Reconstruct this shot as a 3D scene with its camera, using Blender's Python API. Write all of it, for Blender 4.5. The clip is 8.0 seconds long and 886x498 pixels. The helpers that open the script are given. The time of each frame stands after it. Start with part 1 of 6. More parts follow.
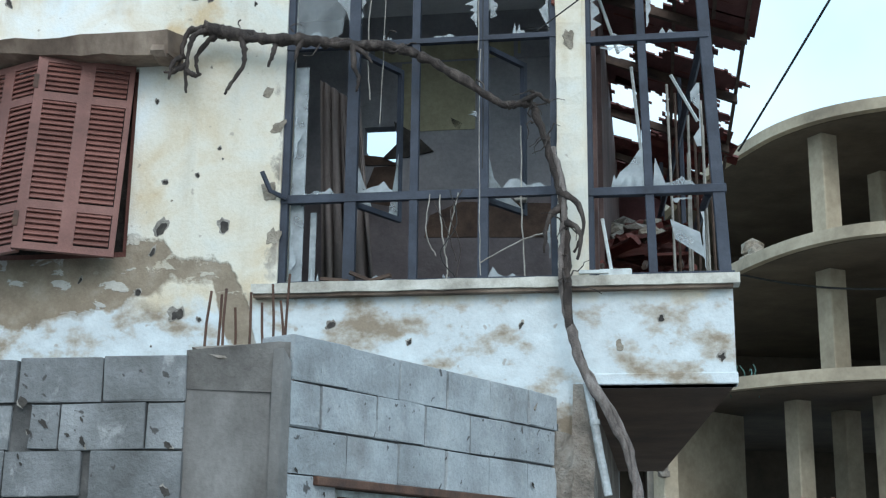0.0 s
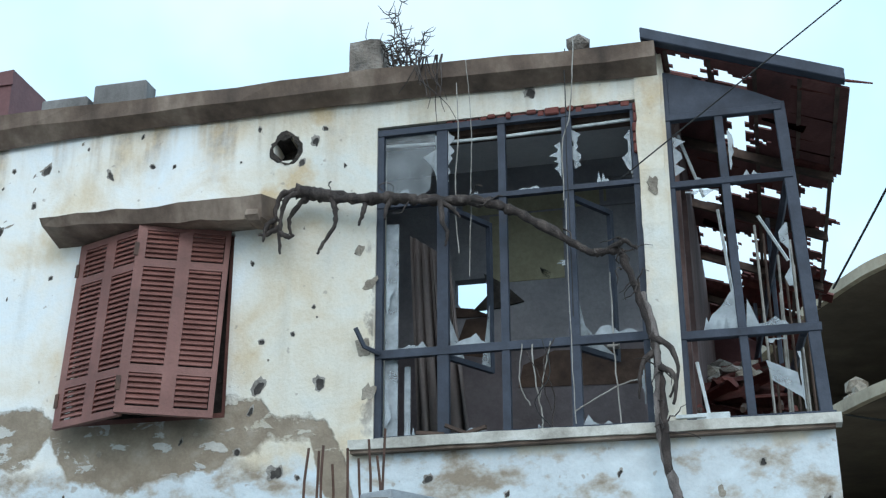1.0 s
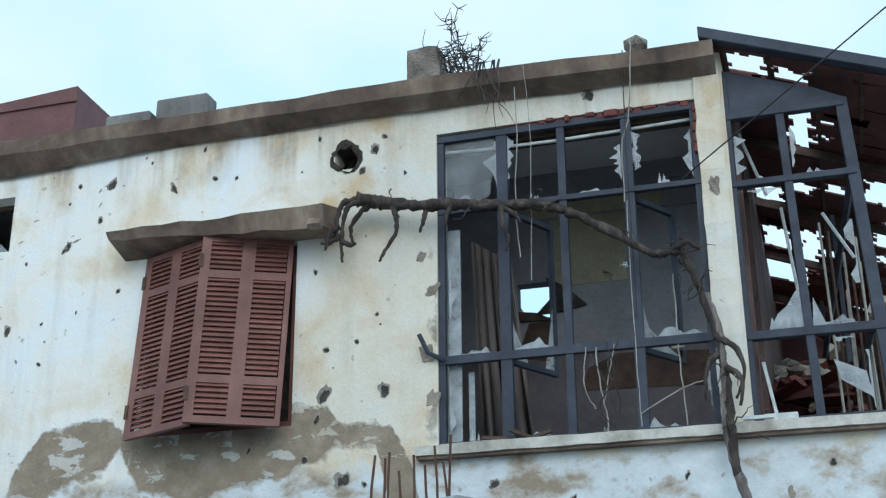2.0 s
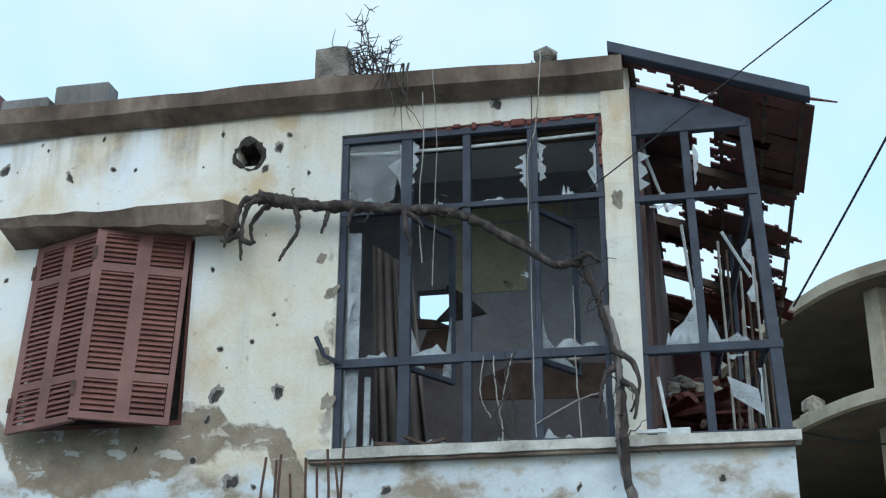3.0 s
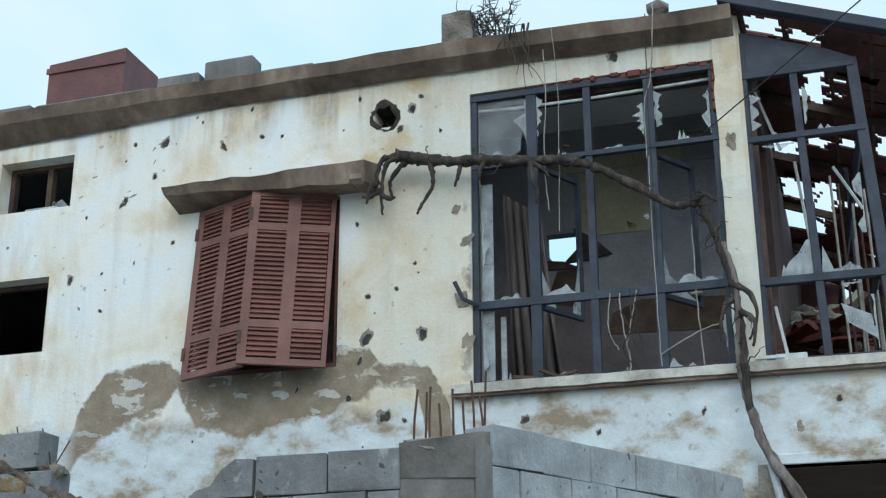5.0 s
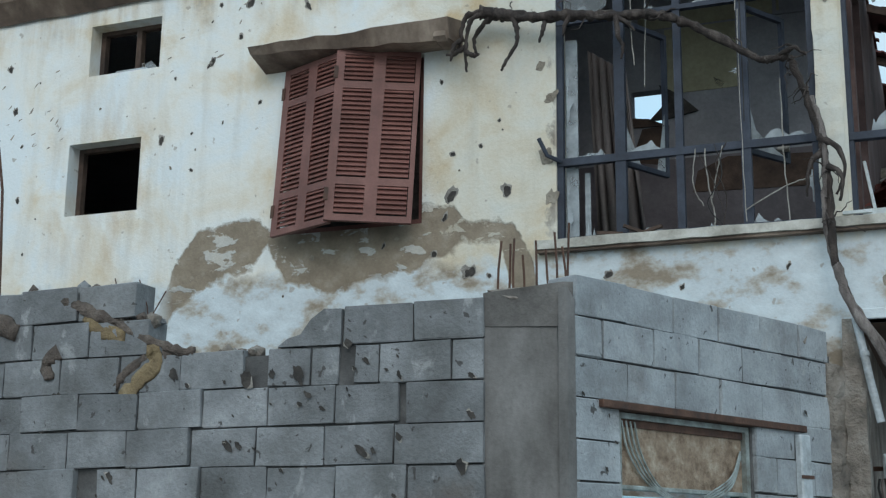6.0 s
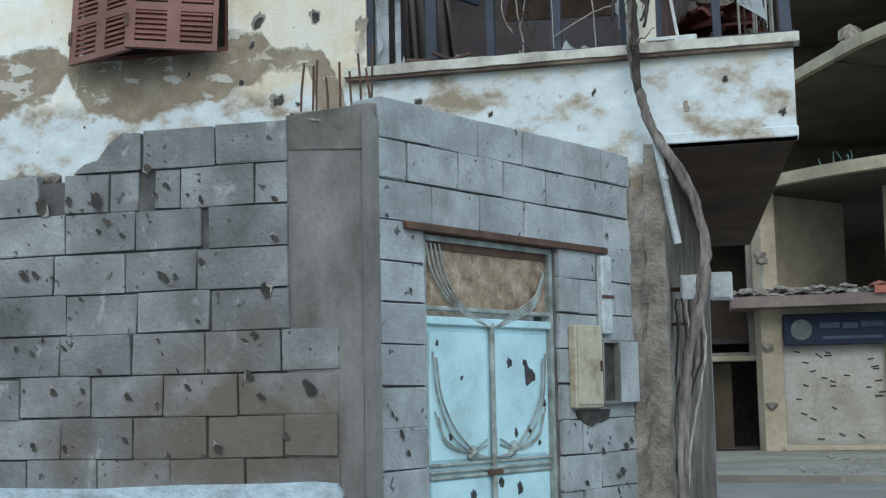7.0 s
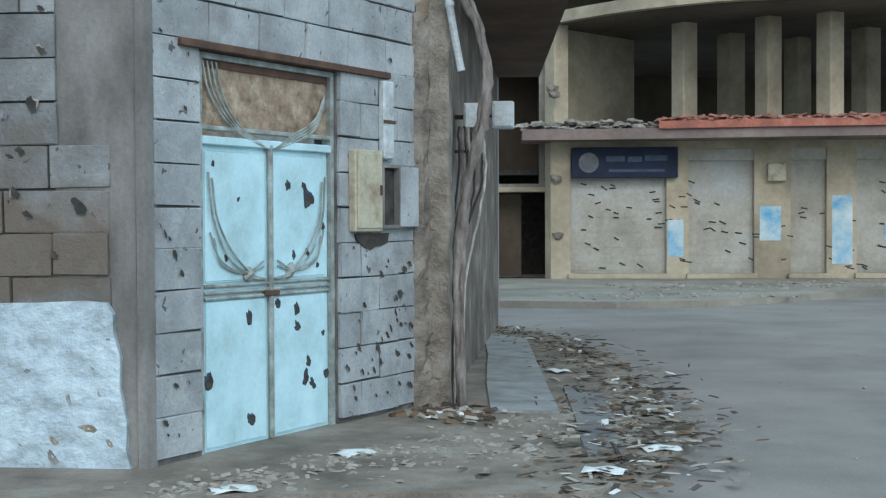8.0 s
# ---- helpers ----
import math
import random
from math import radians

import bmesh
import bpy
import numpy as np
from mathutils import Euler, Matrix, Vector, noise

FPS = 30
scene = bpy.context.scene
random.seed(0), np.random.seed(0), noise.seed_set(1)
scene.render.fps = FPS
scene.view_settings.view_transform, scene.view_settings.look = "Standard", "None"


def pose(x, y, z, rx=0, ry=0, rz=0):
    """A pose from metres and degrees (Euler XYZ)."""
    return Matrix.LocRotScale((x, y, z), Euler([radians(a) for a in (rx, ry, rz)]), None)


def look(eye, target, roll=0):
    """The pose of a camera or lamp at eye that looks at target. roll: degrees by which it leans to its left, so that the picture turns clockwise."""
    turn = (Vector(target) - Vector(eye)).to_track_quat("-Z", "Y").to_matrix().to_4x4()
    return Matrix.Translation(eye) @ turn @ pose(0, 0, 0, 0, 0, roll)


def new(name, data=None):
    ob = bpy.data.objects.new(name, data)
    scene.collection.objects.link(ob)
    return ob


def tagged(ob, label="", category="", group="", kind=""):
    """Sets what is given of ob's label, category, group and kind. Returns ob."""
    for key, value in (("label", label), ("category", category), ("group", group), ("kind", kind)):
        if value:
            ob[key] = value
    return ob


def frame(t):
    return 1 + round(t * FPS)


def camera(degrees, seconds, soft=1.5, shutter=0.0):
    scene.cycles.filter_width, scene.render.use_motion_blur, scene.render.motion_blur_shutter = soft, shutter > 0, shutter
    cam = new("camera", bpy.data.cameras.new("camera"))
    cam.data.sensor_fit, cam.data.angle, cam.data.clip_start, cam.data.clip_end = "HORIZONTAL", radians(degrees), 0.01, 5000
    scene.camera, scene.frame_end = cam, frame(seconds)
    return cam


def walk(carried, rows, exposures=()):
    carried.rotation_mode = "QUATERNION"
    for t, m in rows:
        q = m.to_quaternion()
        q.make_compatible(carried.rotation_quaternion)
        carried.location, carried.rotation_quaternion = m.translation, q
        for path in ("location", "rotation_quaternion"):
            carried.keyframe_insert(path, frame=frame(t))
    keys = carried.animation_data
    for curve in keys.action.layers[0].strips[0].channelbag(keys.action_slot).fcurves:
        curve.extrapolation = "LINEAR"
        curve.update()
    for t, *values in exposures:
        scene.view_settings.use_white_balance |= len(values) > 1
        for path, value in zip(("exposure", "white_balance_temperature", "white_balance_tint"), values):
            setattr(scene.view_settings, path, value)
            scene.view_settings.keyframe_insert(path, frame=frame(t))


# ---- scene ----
cam = camera(37.54, 8.0, soft=1.25)
PATH = [
    (0, (0.036, -5.743, 1.072), (0.943, 1.958, 3.042), 0.68),
    (0.5, (0.017, -5.756, 1.078), (0.768, 1.830, 3.504), 0.97),
    (1, (0.045, -5.802, 1.054), (0.356, 1.667, 3.905), -0.25),
    (1.2, (0.084, -5.805, 1.068), (0.166, 1.663, 3.934), -0.47),
    (2.3, (0.027, -5.824, 1.057), (-0.043, 1.641, 3.933), -0.49),
    (2.5, (0.020, -5.792, 1.059), (0.057, 1.674, 3.931), -0.13),
    (3, (0.035, -5.743, 1.062), (0.583, 1.685, 3.982), 0.25),
    (3.5, (0.026, -5.758, 1.066), (0.957, 1.641, 3.963), 0.11),
    (4, (0.016, -5.809, 1.060), (0.629, 1.664, 3.849), -1.19),
    (4.2, (0.003, -5.755, 0.990), (0.484, 1.712, 3.815), -0.56),
    (5.3, (0.022, -6.553, 0.831), (-0.560, 1.025, 3.329), -0.62),
    (5.5, (-0.006, -6.549, 0.807), (-0.767, 1.035, 3.237), -0.50),
    (6, (0.033, -6.456, 0.750), (-0.752, 1.296, 2.566), 0.67),
    (6.5, (0.056, -6.397, 0.731), (-0.366, 1.467, 2.135), 0.08),
    (6.8, (0.164, -6.419, 0.688), (0.113, 1.510, 1.755), -0.82),
    (7, (0.146, -6.382, 0.640), (0.409, 1.565, 1.524), -1.11),
    (7.5, (0.202, -6.393, 0.614), (0.972, 1.562, 0.968), -0.72),
    (8, (0.267, -6.394, 0.606), (1.727, 1.470, 0.431), -0.25),
]
walk(cam, [(t, look(eye, target, roll)) for t, eye, target, roll in PATH], exposures=[(0, 0.4, 6300, 10), (0.5, 0.28, 6250, 10), (1.0, 0.27, 6150, 10), (2.5, 0.1, 6200, 10), (4, 0.1, 6150, 10), (5.5, -0.03, 6500, 10), (6.0, -0.18, 6450, 10), (6.5, -0.05, 6450, 10), (7.0, 0.18, 6500, 10), (7.5, 0.33, 6500, 10), (8, 0.4, 6450, 10)])

# ---- daylight: soft bright sky, weak veiled sun ----
world = bpy.data.worlds.new("sky")
scene.world = world
world.use_nodes = True
wn = world.node_tree
sky = wn.nodes.new("ShaderNodeTexSky")
sky.sky_type = "NISHITA"
sky.sun_disc = False
sky.sun_elevation, sky.sun_rotation = radians(38), radians(200)
sky.air_density, sky.dust_density = 1.0, 2.5
mix = wn.nodes.new("ShaderNodeMix")
mix.data_type, mix.clamp_factor = "RGBA", True
mix.inputs[0].default_value = 0.72
wn.links.new(sky.outputs[0], mix.inputs[6])
aim = wn.nodes.new("ShaderNodeTexCoord")
veil = wn.nodes.new("ShaderNodeTexNoise")
veil.inputs["Scale"].default_value, veil.inputs["Detail"].default_value, veil.inputs["Roughness"].default_value = 2.6, 5, 0.5
wn.links.new(aim.outputs["Generated"], veil.inputs["Vector"])
cloud = wn.nodes.new("ShaderNodeValToRGB")  # thin cloud: blue gaps to white veil
cloud.color_ramp.elements[0].position, cloud.color_ramp.elements[0].color = 0.38, (0.5, 0.86, 1.08, 1)
cloud.color_ramp.elements[1].position, cloud.color_ramp.elements[1].color = 0.62, (0.8, 0.95, 0.99, 1)
wn.links.new(veil.outputs["Fac"], cloud.inputs[0])
lift = wn.nodes.new("ShaderNodeVectorMath")
lift.operation = "SCALE"
lift.inputs["Scale"].default_value = 8.0
wn.links.new(cloud.outputs[0], lift.inputs[0])
wn.links.new(lift.outputs[0], mix.inputs[7])
wn.links.new(mix.outputs[2], wn.nodes["Background"].inputs[0])
wn.nodes["Background"].inputs[1].default_value = 0.15
sun = new("sun", bpy.data.lights.new("sun", "SUN"))
sun.data.energy, sun.data.angle, sun.data.color = 0.7, radians(30), (1.0, 0.97, 0.93)
sun.matrix_world = look((4, -20, 16), (0, 2, 2))


# ---- helpers of this place ----
def part(name, bm, material, parent=None, label="", smooth=False, m=None):
    """One mesh object from a bmesh, under a thing or a part."""
    me = bpy.data.meshes.new(name)
    bmesh.ops.recalc_face_normals(bm, faces=bm.faces)
    if smooth:
        for f in bm.faces:
            f.smooth = True
    bm.to_mesh(me)
    bm.free()
    me.materials.append(material)
    ob = new(name, me)
    if parent is not None:
        ob.parent = parent
    if m is not None:
        ob.matrix_local = m
    if label:
        ob["label"] = label
    return ob


def thing(name, m, label, category, group="", kind=""):
    ob = new(name)
    ob.empty_display_size = 0.1
    ob.matrix_world = m
    return tagged(ob, label, category, group, kind)


def box(bm, x0, x1, y0, y1, z0, z1, bevel=0.0):
    vs = [bm.verts.new((x, y, z)) for x in (x0, x1) for y in (y0, y1) for z in (z0, z1)]
    fs = [bm.faces.new([vs[i] for i in q]) for q in ((0, 1, 3, 2), (4, 6, 7, 5), (0, 4, 5, 1), (2, 3, 7, 6), (0, 2, 6, 4), (1, 5, 7, 3))]
    if bevel:
        es = list({e for f in fs for e in f.edges})
        bmesh.ops.bevel(bm, geom=es, offset=bevel, segments=1, affect="EDGES")
    return bm


def boxes(*rows, bevel=0.0):
    bm = bmesh.new()
    for r in rows:
        box(bm, *r, bevel=bevel)
    return bm


def slab(points, z0, z1):
    """A flat plate with the given outline (x, y), from z0 to z1."""
    bm = bmesh.new()
    lo = [bm.verts.new((x, y, z0)) for x, y in points]
    hi = [bm.verts.new((x, y, z1)) for x, y in points]
    n = len(points)
    bm.faces.new(lo[::-1]), bm.faces.new(hi)
    for i in range(n):
        bm.faces.new((lo[i], lo[(i + 1) % n], hi[(i + 1) % n], hi[i]))
    return bm


def sheet(points, y0, y1):
    """An upright plate with the outline (x, z), from depth y0 to y1."""
    bm = slab(points, 0, 1)
    for v in bm.verts:
        x, z, k = v.co
        v.co = (x, y0 + (y1 - y0) * k, z)
    return bm


def tube(bm, points, r0, r1=None, sides=7, wob=0.0, rnd=None):
    """A tapering round bar through the points."""
    r1 = r0 if r1 is None else r1
    pts = [Vector(q) for q in points]
    rings = []
    for i, q in enumerate(pts):
        d = (pts[min(i + 1, len(pts) - 1)] - pts[max(i - 1, 0)]).normalized()
        a = d.orthogonal().normalized() if i == 0 else (a - d * a.dot(d)).normalized()
        b = d.cross(a)
        r = r0 + (r1 - r0) * i / (len(pts) - 1)
        if rnd:
            r *= 1 + wob * (rnd.random() - 0.5) * 2
        rings.append([bm.verts.new(q + (a * math.cos(2 * math.pi * k / sides) + b * math.sin(2 * math.pi * k / sides)) * r) for k in range(sides)])
    for s, t in zip(rings, rings[1:]):
        for k in range(sides):
            bm.faces.new((s[k], s[(k + 1) % sides], t[(k + 1) % sides], t[k]))
    bm.faces.new(rings[0][::-1]), bm.faces.new(rings[-1])
    return bm


def smooth_line(points, n=6, jitter=0.0, rnd=None):
    """Catmull-Rom line through the points."""
    P = [Vector(q) for q in points]
    P = [P[0] * 2 - P[1]] + P + [P[-1] * 2 - P[-2]]
    out = []
    for i in range(1, len(P) - 2):
        for k in range(n):
            t = k / n
            a, b, c, d = P[i - 1:i + 3]
            q = 0.5 * ((2 * b) + (c - a) * t + (2 * a - 5 * b + 4 * c - d) * t * t + (3 * b - a - 3 * c + d) * t ** 3)
            if rnd and jitter:
                q = q + Vector([rnd.uniform(-jitter, jitter) for _ in range(3)])
            out.append(q)
    return out + [P[-2]]


# ---- materials ----
def shade(name):
    m = bpy.data.materials.new(name)
    m.use_nodes = True
    nt = m.node_tree
    return m, nt, nt.nodes["Principled BSDF"]


def world_noise(nt, scale, detail=4.0, rough=0.6, squash=(1, 1, 1), shift=0.0, distortion=0.0):
    geo = nt.nodes.new("ShaderNodeNewGeometry")
    mp = nt.nodes.new("ShaderNodeMapping")
    mp.inputs["Scale"].default_value = squash
    mp.inputs["Location"].default_value = (shift, shift * 0.7, shift * 1.3)
    no = nt.nodes.new("ShaderNodeTexNoise")
    no.inputs["Scale"].default_value, no.inputs["Detail"].default_value, no.inputs["Roughness"].default_value = scale, detail, rough
    no.inputs["Distortion"].default_value = distortion
    nt.links.new(geo.outputs["Position"], mp.inputs[0])
    nt.links.new(mp.outputs[0], no.inputs["Vector"])
    return no.outputs["Fac"]


def ramp(nt, fac, *stops, mode="LINEAR"):
    r = nt.nodes.new("ShaderNodeValToRGB")
    r.color_ramp.interpolation = mode
    el = r.color_ramp.elements
    while len(el) < len(stops):
        el.new(0.5)
    for e, (pos, col) in zip(el, stops):
        e.position, e.color = pos, (*col, 1) if len(col) == 3 else col
    nt.links.new(fac, r.inputs[0])
    return r.outputs[0]


def mixc(nt, fac, a, b, blend="MIX"):
    m = nt.nodes.new("ShaderNodeMix")
    m.data_type, m.blend_type = "RGBA", blend
    for sock, val in ((m.inputs[0], fac), (m.inputs[6], a), (m.inputs[7], b)):
        if isinstance(val, (int, float)):
            sock.default_value = val
        elif isinstance(val, tuple):
            sock.default_value = (*val, 1)
        else:
            nt.links.new(val, sock)
    return m.outputs[2]


def calc(nt, op, a, b=0.0):
    m = nt.nodes.new("ShaderNodeMath")
    m.operation = op
    for sock, val in zip(m.inputs, (a, b)):
        if isinstance(val, (int, float)):
            sock.default_value = val
        else:
            nt.links.new(val, sock)
    return m.outputs[0]


def bump(nt, bsdf, height, strength=0.4, distance=0.01):
    b = nt.nodes.new("ShaderNodeBump")
    b.inputs["Strength"].default_value, b.inputs["Distance"].default_value = strength, distance
    nt.links.new(height, b.inputs["Height"])
    nt.links.new(b.outputs[0], bsdf.inputs["Normal"])


def piece_random(nt):
    return nt.nodes.new("ShaderNodeObjectInfo").outputs["Random"]


def surface(name, col, dark, light, scale=3.0, fine=40.0, rough=0.85, metal=0.0, relief=0.4, depth=0.008, vary=0.0, stretch=(1, 1, 1)):
    """A worn surface: broad stains, fine grain and relief round one base colour."""
    m, nt, bs = shade(name)
    broad = world_noise(nt, scale, 5, 0.62, stretch)
    grain = world_noise(nt, fine, 3, 0.7)
    c = ramp(nt, broad, (0.3, dark), (0.52, col), (0.72, light))
    c = mixc(nt, 0.35, c, ramp(nt, grain, (0.3, (0.35, 0.35, 0.35)), (0.7, (0.65, 0.65, 0.65))), "OVERLAY")
    if vary:
        r = calc(nt, "ADD", calc(nt, "MULTIPLY", piece_random(nt), 2 * vary), 1 - vary)
        h = nt.nodes.new("ShaderNodeHueSaturation")
        nt.links.new(r, h.inputs["Value"])
        nt.links.new(c, h.inputs["Color"])
        c = h.outputs[0]
    nt.links.new(c, bs.inputs["Base Color"])
    bs.inputs["Roughness"].default_value, bs.inputs["Metallic"].default_value = rough, metal
    if relief:
        bump(nt, bs, calc(nt, "ADD", grain, calc(nt, "MULTIPLY", broad, 1.5)), relief, depth)
    return m

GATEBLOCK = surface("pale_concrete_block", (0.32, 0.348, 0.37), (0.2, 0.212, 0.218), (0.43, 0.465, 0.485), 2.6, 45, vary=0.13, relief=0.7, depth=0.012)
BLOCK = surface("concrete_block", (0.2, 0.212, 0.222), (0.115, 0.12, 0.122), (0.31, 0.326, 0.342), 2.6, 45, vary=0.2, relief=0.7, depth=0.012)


def muddy_block(m):
    """Brown mud splashed over the low courses beside the corner pillar."""
    nt = m.node_tree
    bs = nt.nodes["Principled BSDF"]
    old = bs.inputs["Base Color"].links[0].from_socket
    geo = nt.nodes.new("ShaderNodeNewGeometry")
    sep = nt.nodes.new("ShaderNodeSeparateXYZ")
    nt.links.new(geo.outputs["Position"], sep.inputs[0])
    n = world_noise(nt, 2.6, 4, 0.6, shift=4)
    dx = calc(nt, "DIVIDE", calc(nt, "ADD", sep.outputs[0], 0.6), 1.0)
    dz = calc(nt, "DIVIDE", calc(nt, "SUBTRACT", sep.outputs[2], 0.5), 0.55)
    d = calc(nt, "ADD", calc(nt, "MULTIPLY", dx, dx), calc(nt, "MULTIPLY", dz, dz))
    k = nt.nodes.new("ShaderNodeClamp")
    nt.links.new(calc(nt, "MULTIPLY", calc(nt, "SUBTRACT", calc(nt, "ADD", -0.6, calc(nt, "MULTIPLY", n, 3.4)), d), 0.9), k.inputs[0])
    c = mixc(nt, calc(nt, "MULTIPLY", k.outputs[0], 0.85), old, (0.118, 0.09, 0.068))
    nt.links.new(c, bs.inputs["Base Color"])


def pocked(m):
    """Dark pocks and pale mortar splashes over the blocks."""
    nt = m.node_tree
    bs = nt.nodes["Principled BSDF"]
    old = bs.inputs["Base Color"].links[0].from_socket
    splash = ramp(nt, world_noise(nt, 5.5, 5, 0.68, (1, 1, 0.7), shift=31, distortion=0.3), (0.6, (0, 0, 0)), (0.68, (0.5, 0.5, 0.5)))
    c = mixc(nt, splash, old, (0.43, 0.445, 0.45))
    pock = ramp(nt, world_noise(nt, 17, 3, 0.55, (1, 1, 0.8), shift=8, distortion=0.5), (0.665, (0, 0, 0)), (0.7, (0.85, 0.85, 0.85)))
    c = mixc(nt, pock, c, (0.05, 0.047, 0.045))
    grime = ramp(nt, world_noise(nt, 1.7, 5, 0.6, shift=14), (0.56, (0, 0, 0)), (0.72, (0.55, 0.55, 0.55)))
    c = mixc(nt, grime, c, (0.125, 0.112, 0.1))
    nt.links.new(c, bs.inputs["Base Color"])


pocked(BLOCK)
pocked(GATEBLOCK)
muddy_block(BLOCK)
MORTAR = surface("mortar", (0.10, 0.10, 0.10), (0.05, 0.05, 0.05), (0.19, 0.19, 0.19), 4, 50)
CONCRETE = surface("cast_concrete", (0.19, 0.185, 0.18), (0.09, 0.085, 0.08), (0.29, 0.285, 0.28), 2.4, 35, stretch=(1, 1, 0.45), relief=0.6)
EAVE = surface("stained_eave_concrete", (0.155, 0.112, 0.085), (0.055, 0.04, 0.032), (0.3, 0.24, 0.19), 2.6, 25, stretch=(1, 1, 0.4))
ROUGHCON = surface("crumbling_concrete", (0.24, 0.21, 0.18), (0.1, 0.09, 0.08), (0.34, 0.32, 0.29), 5, 30, relief=0.9, depth=0.03)
FARCON = surface("raw_concrete", (0.38, 0.325, 0.24), (0.22, 0.185, 0.138), (0.49, 0.43, 0.33), 0.7, 9)
# shaded copy of the raw concrete, for undersides and inner walls
FARSHADE = surface("painted_shade_brown", (0.1, 0.077, 0.056), (0.06, 0.047, 0.035), (0.135, 0.108, 0.08), 0.8, 9)
WHITEWASH = surface("whitewash", (0.42, 0.52, 0.6), (0.25, 0.3, 0.33), (0.54, 0.66, 0.73), 5.5, 22, relief=0.7, depth=0.02, stretch=(1, 1, 1.6))
ASPHALT = surface("asphalt", (0.212, 0.198, 0.186), (0.155, 0.145, 0.135), (0.258, 0.243, 0.23), 0.9, 60, relief=0.3)
DIRT = surface("trodden_dirt", (0.2, 0.175, 0.145), (0.095, 0.082, 0.066), (0.29, 0.27, 0.24), 2.2, 40, relief=0.8, depth=0.02)
SHUTTER = surface("shutter_paint", (0.2, 0.085, 0.07), (0.13, 0.055, 0.045), (0.26, 0.12, 0.1), 3, 60, rough=0.6, vary=0.1)
STEEL = surface("blue_grey_steel", (0.032, 0.042, 0.065), (0.018, 0.024, 0.038), (0.052, 0.064, 0.09), 5, 60, rough=0.65, relief=0.2)
TILE = surface("roof_tile", (0.14, 0.042, 0.034), (0.07, 0.024, 0.02), (0.22, 0.08, 0.058), 4, 40, vary=0.3)
RUST = surface("rusty_iron", (0.09, 0.045, 0.03), (0.05, 0.028, 0.022), (0.14, 0.075, 0.05), 9, 60, rough=0.75)
WOOD = surface("weathered_batten_and_shade", (0.075, 0.048, 0.036), (0.035, 0.024, 0.02), (0.12, 0.08, 0.06), 6, 50)
CANOPYTILE = surface("faded_red_tile", (0.34, 0.15, 0.115), (0.16, 0.085, 0.07), (0.46, 0.3, 0.26), 4, 30)
REDWOOD = surface("red_brown_boarding", (0.115, 0.042, 0.04), (0.06, 0.024, 0.024), (0.165, 0.07, 0.062), 5, 40, stretch=(1, 0.3, 1))
BARK = surface("dry_vine_bark", (0.05, 0.038, 0.034), (0.02, 0.016, 0.014), (0.12, 0.098, 0.085), 16, 90, relief=1.0, depth=0.01, stretch=(1, 1, 0.3))
# paler copy of the bark: the lower trunk's brighter light put into colour
VINELIT = surface("lit_vine_bark", (0.2, 0.172, 0.16), (0.08, 0.067, 0.062), (0.34, 0.31, 0.295), 16, 90, relief=1.0, depth=0.01, stretch=(1, 1, 0.3))
GATEPAINT = surface("pale_blue_paint", (0.46, 0.69, 0.77), (0.36, 0.53, 0.58), (0.56, 0.79, 0.86), 3.0, 40, rough=0.5, relief=0.15)
SCROLL = surface("dull_metal_scroll", (0.27, 0.31, 0.3), (0.14, 0.14, 0.12), (0.42, 0.48, 0.48), 9, 60, rough=0.5)
FANLIGHT = surface("brown_fanlight_sheet", (0.33, 0.25, 0.18), (0.14, 0.095, 0.065), (0.5, 0.43, 0.34), 11, 50, relief=0.9, depth=0.012)
OCHRE = surface("ochre_box_paint", (0.42, 0.39, 0.3), (0.24, 0.18, 0.12), (0.5, 0.48, 0.39), 6, 40)
ZINC = surface("zinc_sheet", (0.45, 0.5, 0.53), (0.28, 0.3, 0.31), (0.58, 0.63, 0.66), 5, 40, rough=0.5)
GREYWALL = surface("grey_room_plaster", (0.27, 0.272, 0.295), (0.19, 0.19, 0.21), (0.34, 0.345, 0.37), 1.3, 30)
OLIVE = surface("olive_wall_paint", (0.35, 0.325, 0.22), (0.25, 0.235, 0.165), (0.41, 0.39, 0.28), 1.8, 30)
# near-black for soot stains, also painted in as the dark inside holes
BLACKHOLE = surface("soot_and_hole_dark", (0.045, 0.04, 0.036), (0.02, 0.019, 0.018), (0.08, 0.072, 0.065), 12, 60)
CHIP = surface("chipped_render", (0.3, 0.28, 0.25), (0.16, 0.15, 0.135), (0.42, 0.4, 0.37), 10, 70, relief=0.8, depth=0.015)
SPALL = surface("bared_undercoat", (0.3, 0.265, 0.215), (0.17, 0.145, 0.115), (0.42, 0.38, 0.32), 9, 60, relief=0.9, depth=0.015)
REDSHEET = surface("red_brown_sheet", (0.15, 0.06, 0.06), (0.1, 0.04, 0.04), (0.2, 0.085, 0.08), 2, 30, rough=0.6)
TEAL = surface("faded_teal_net", (0.1, 0.22, 0.2), (0.06, 0.12, 0.11), (0.16, 0.3, 0.28), 6, 40)
CABLE = surface("black_cable", (0.03, 0.03, 0.03), (0.02, 0.02, 0.02), (0.05, 0.05, 0.05), 9, 60, relief=0)
PALECORD = surface("pale_cord", (0.33, 0.315, 0.285), (0.2, 0.19, 0.17), (0.43, 0.42, 0.39), 9, 60, relief=0)
SIGNBLUE = surface("navy_sign", (0.009, 0.016, 0.04), (0.006, 0.011, 0.026), (0.014, 0.024, 0.054), 3, 30, rough=0.85, relief=0.1)
SIGNPALE = surface("faded_sign_lettering", (0.05, 0.075, 0.12), (0.035, 0.05, 0.08), (0.07, 0.1, 0.15), 5, 30, relief=0)
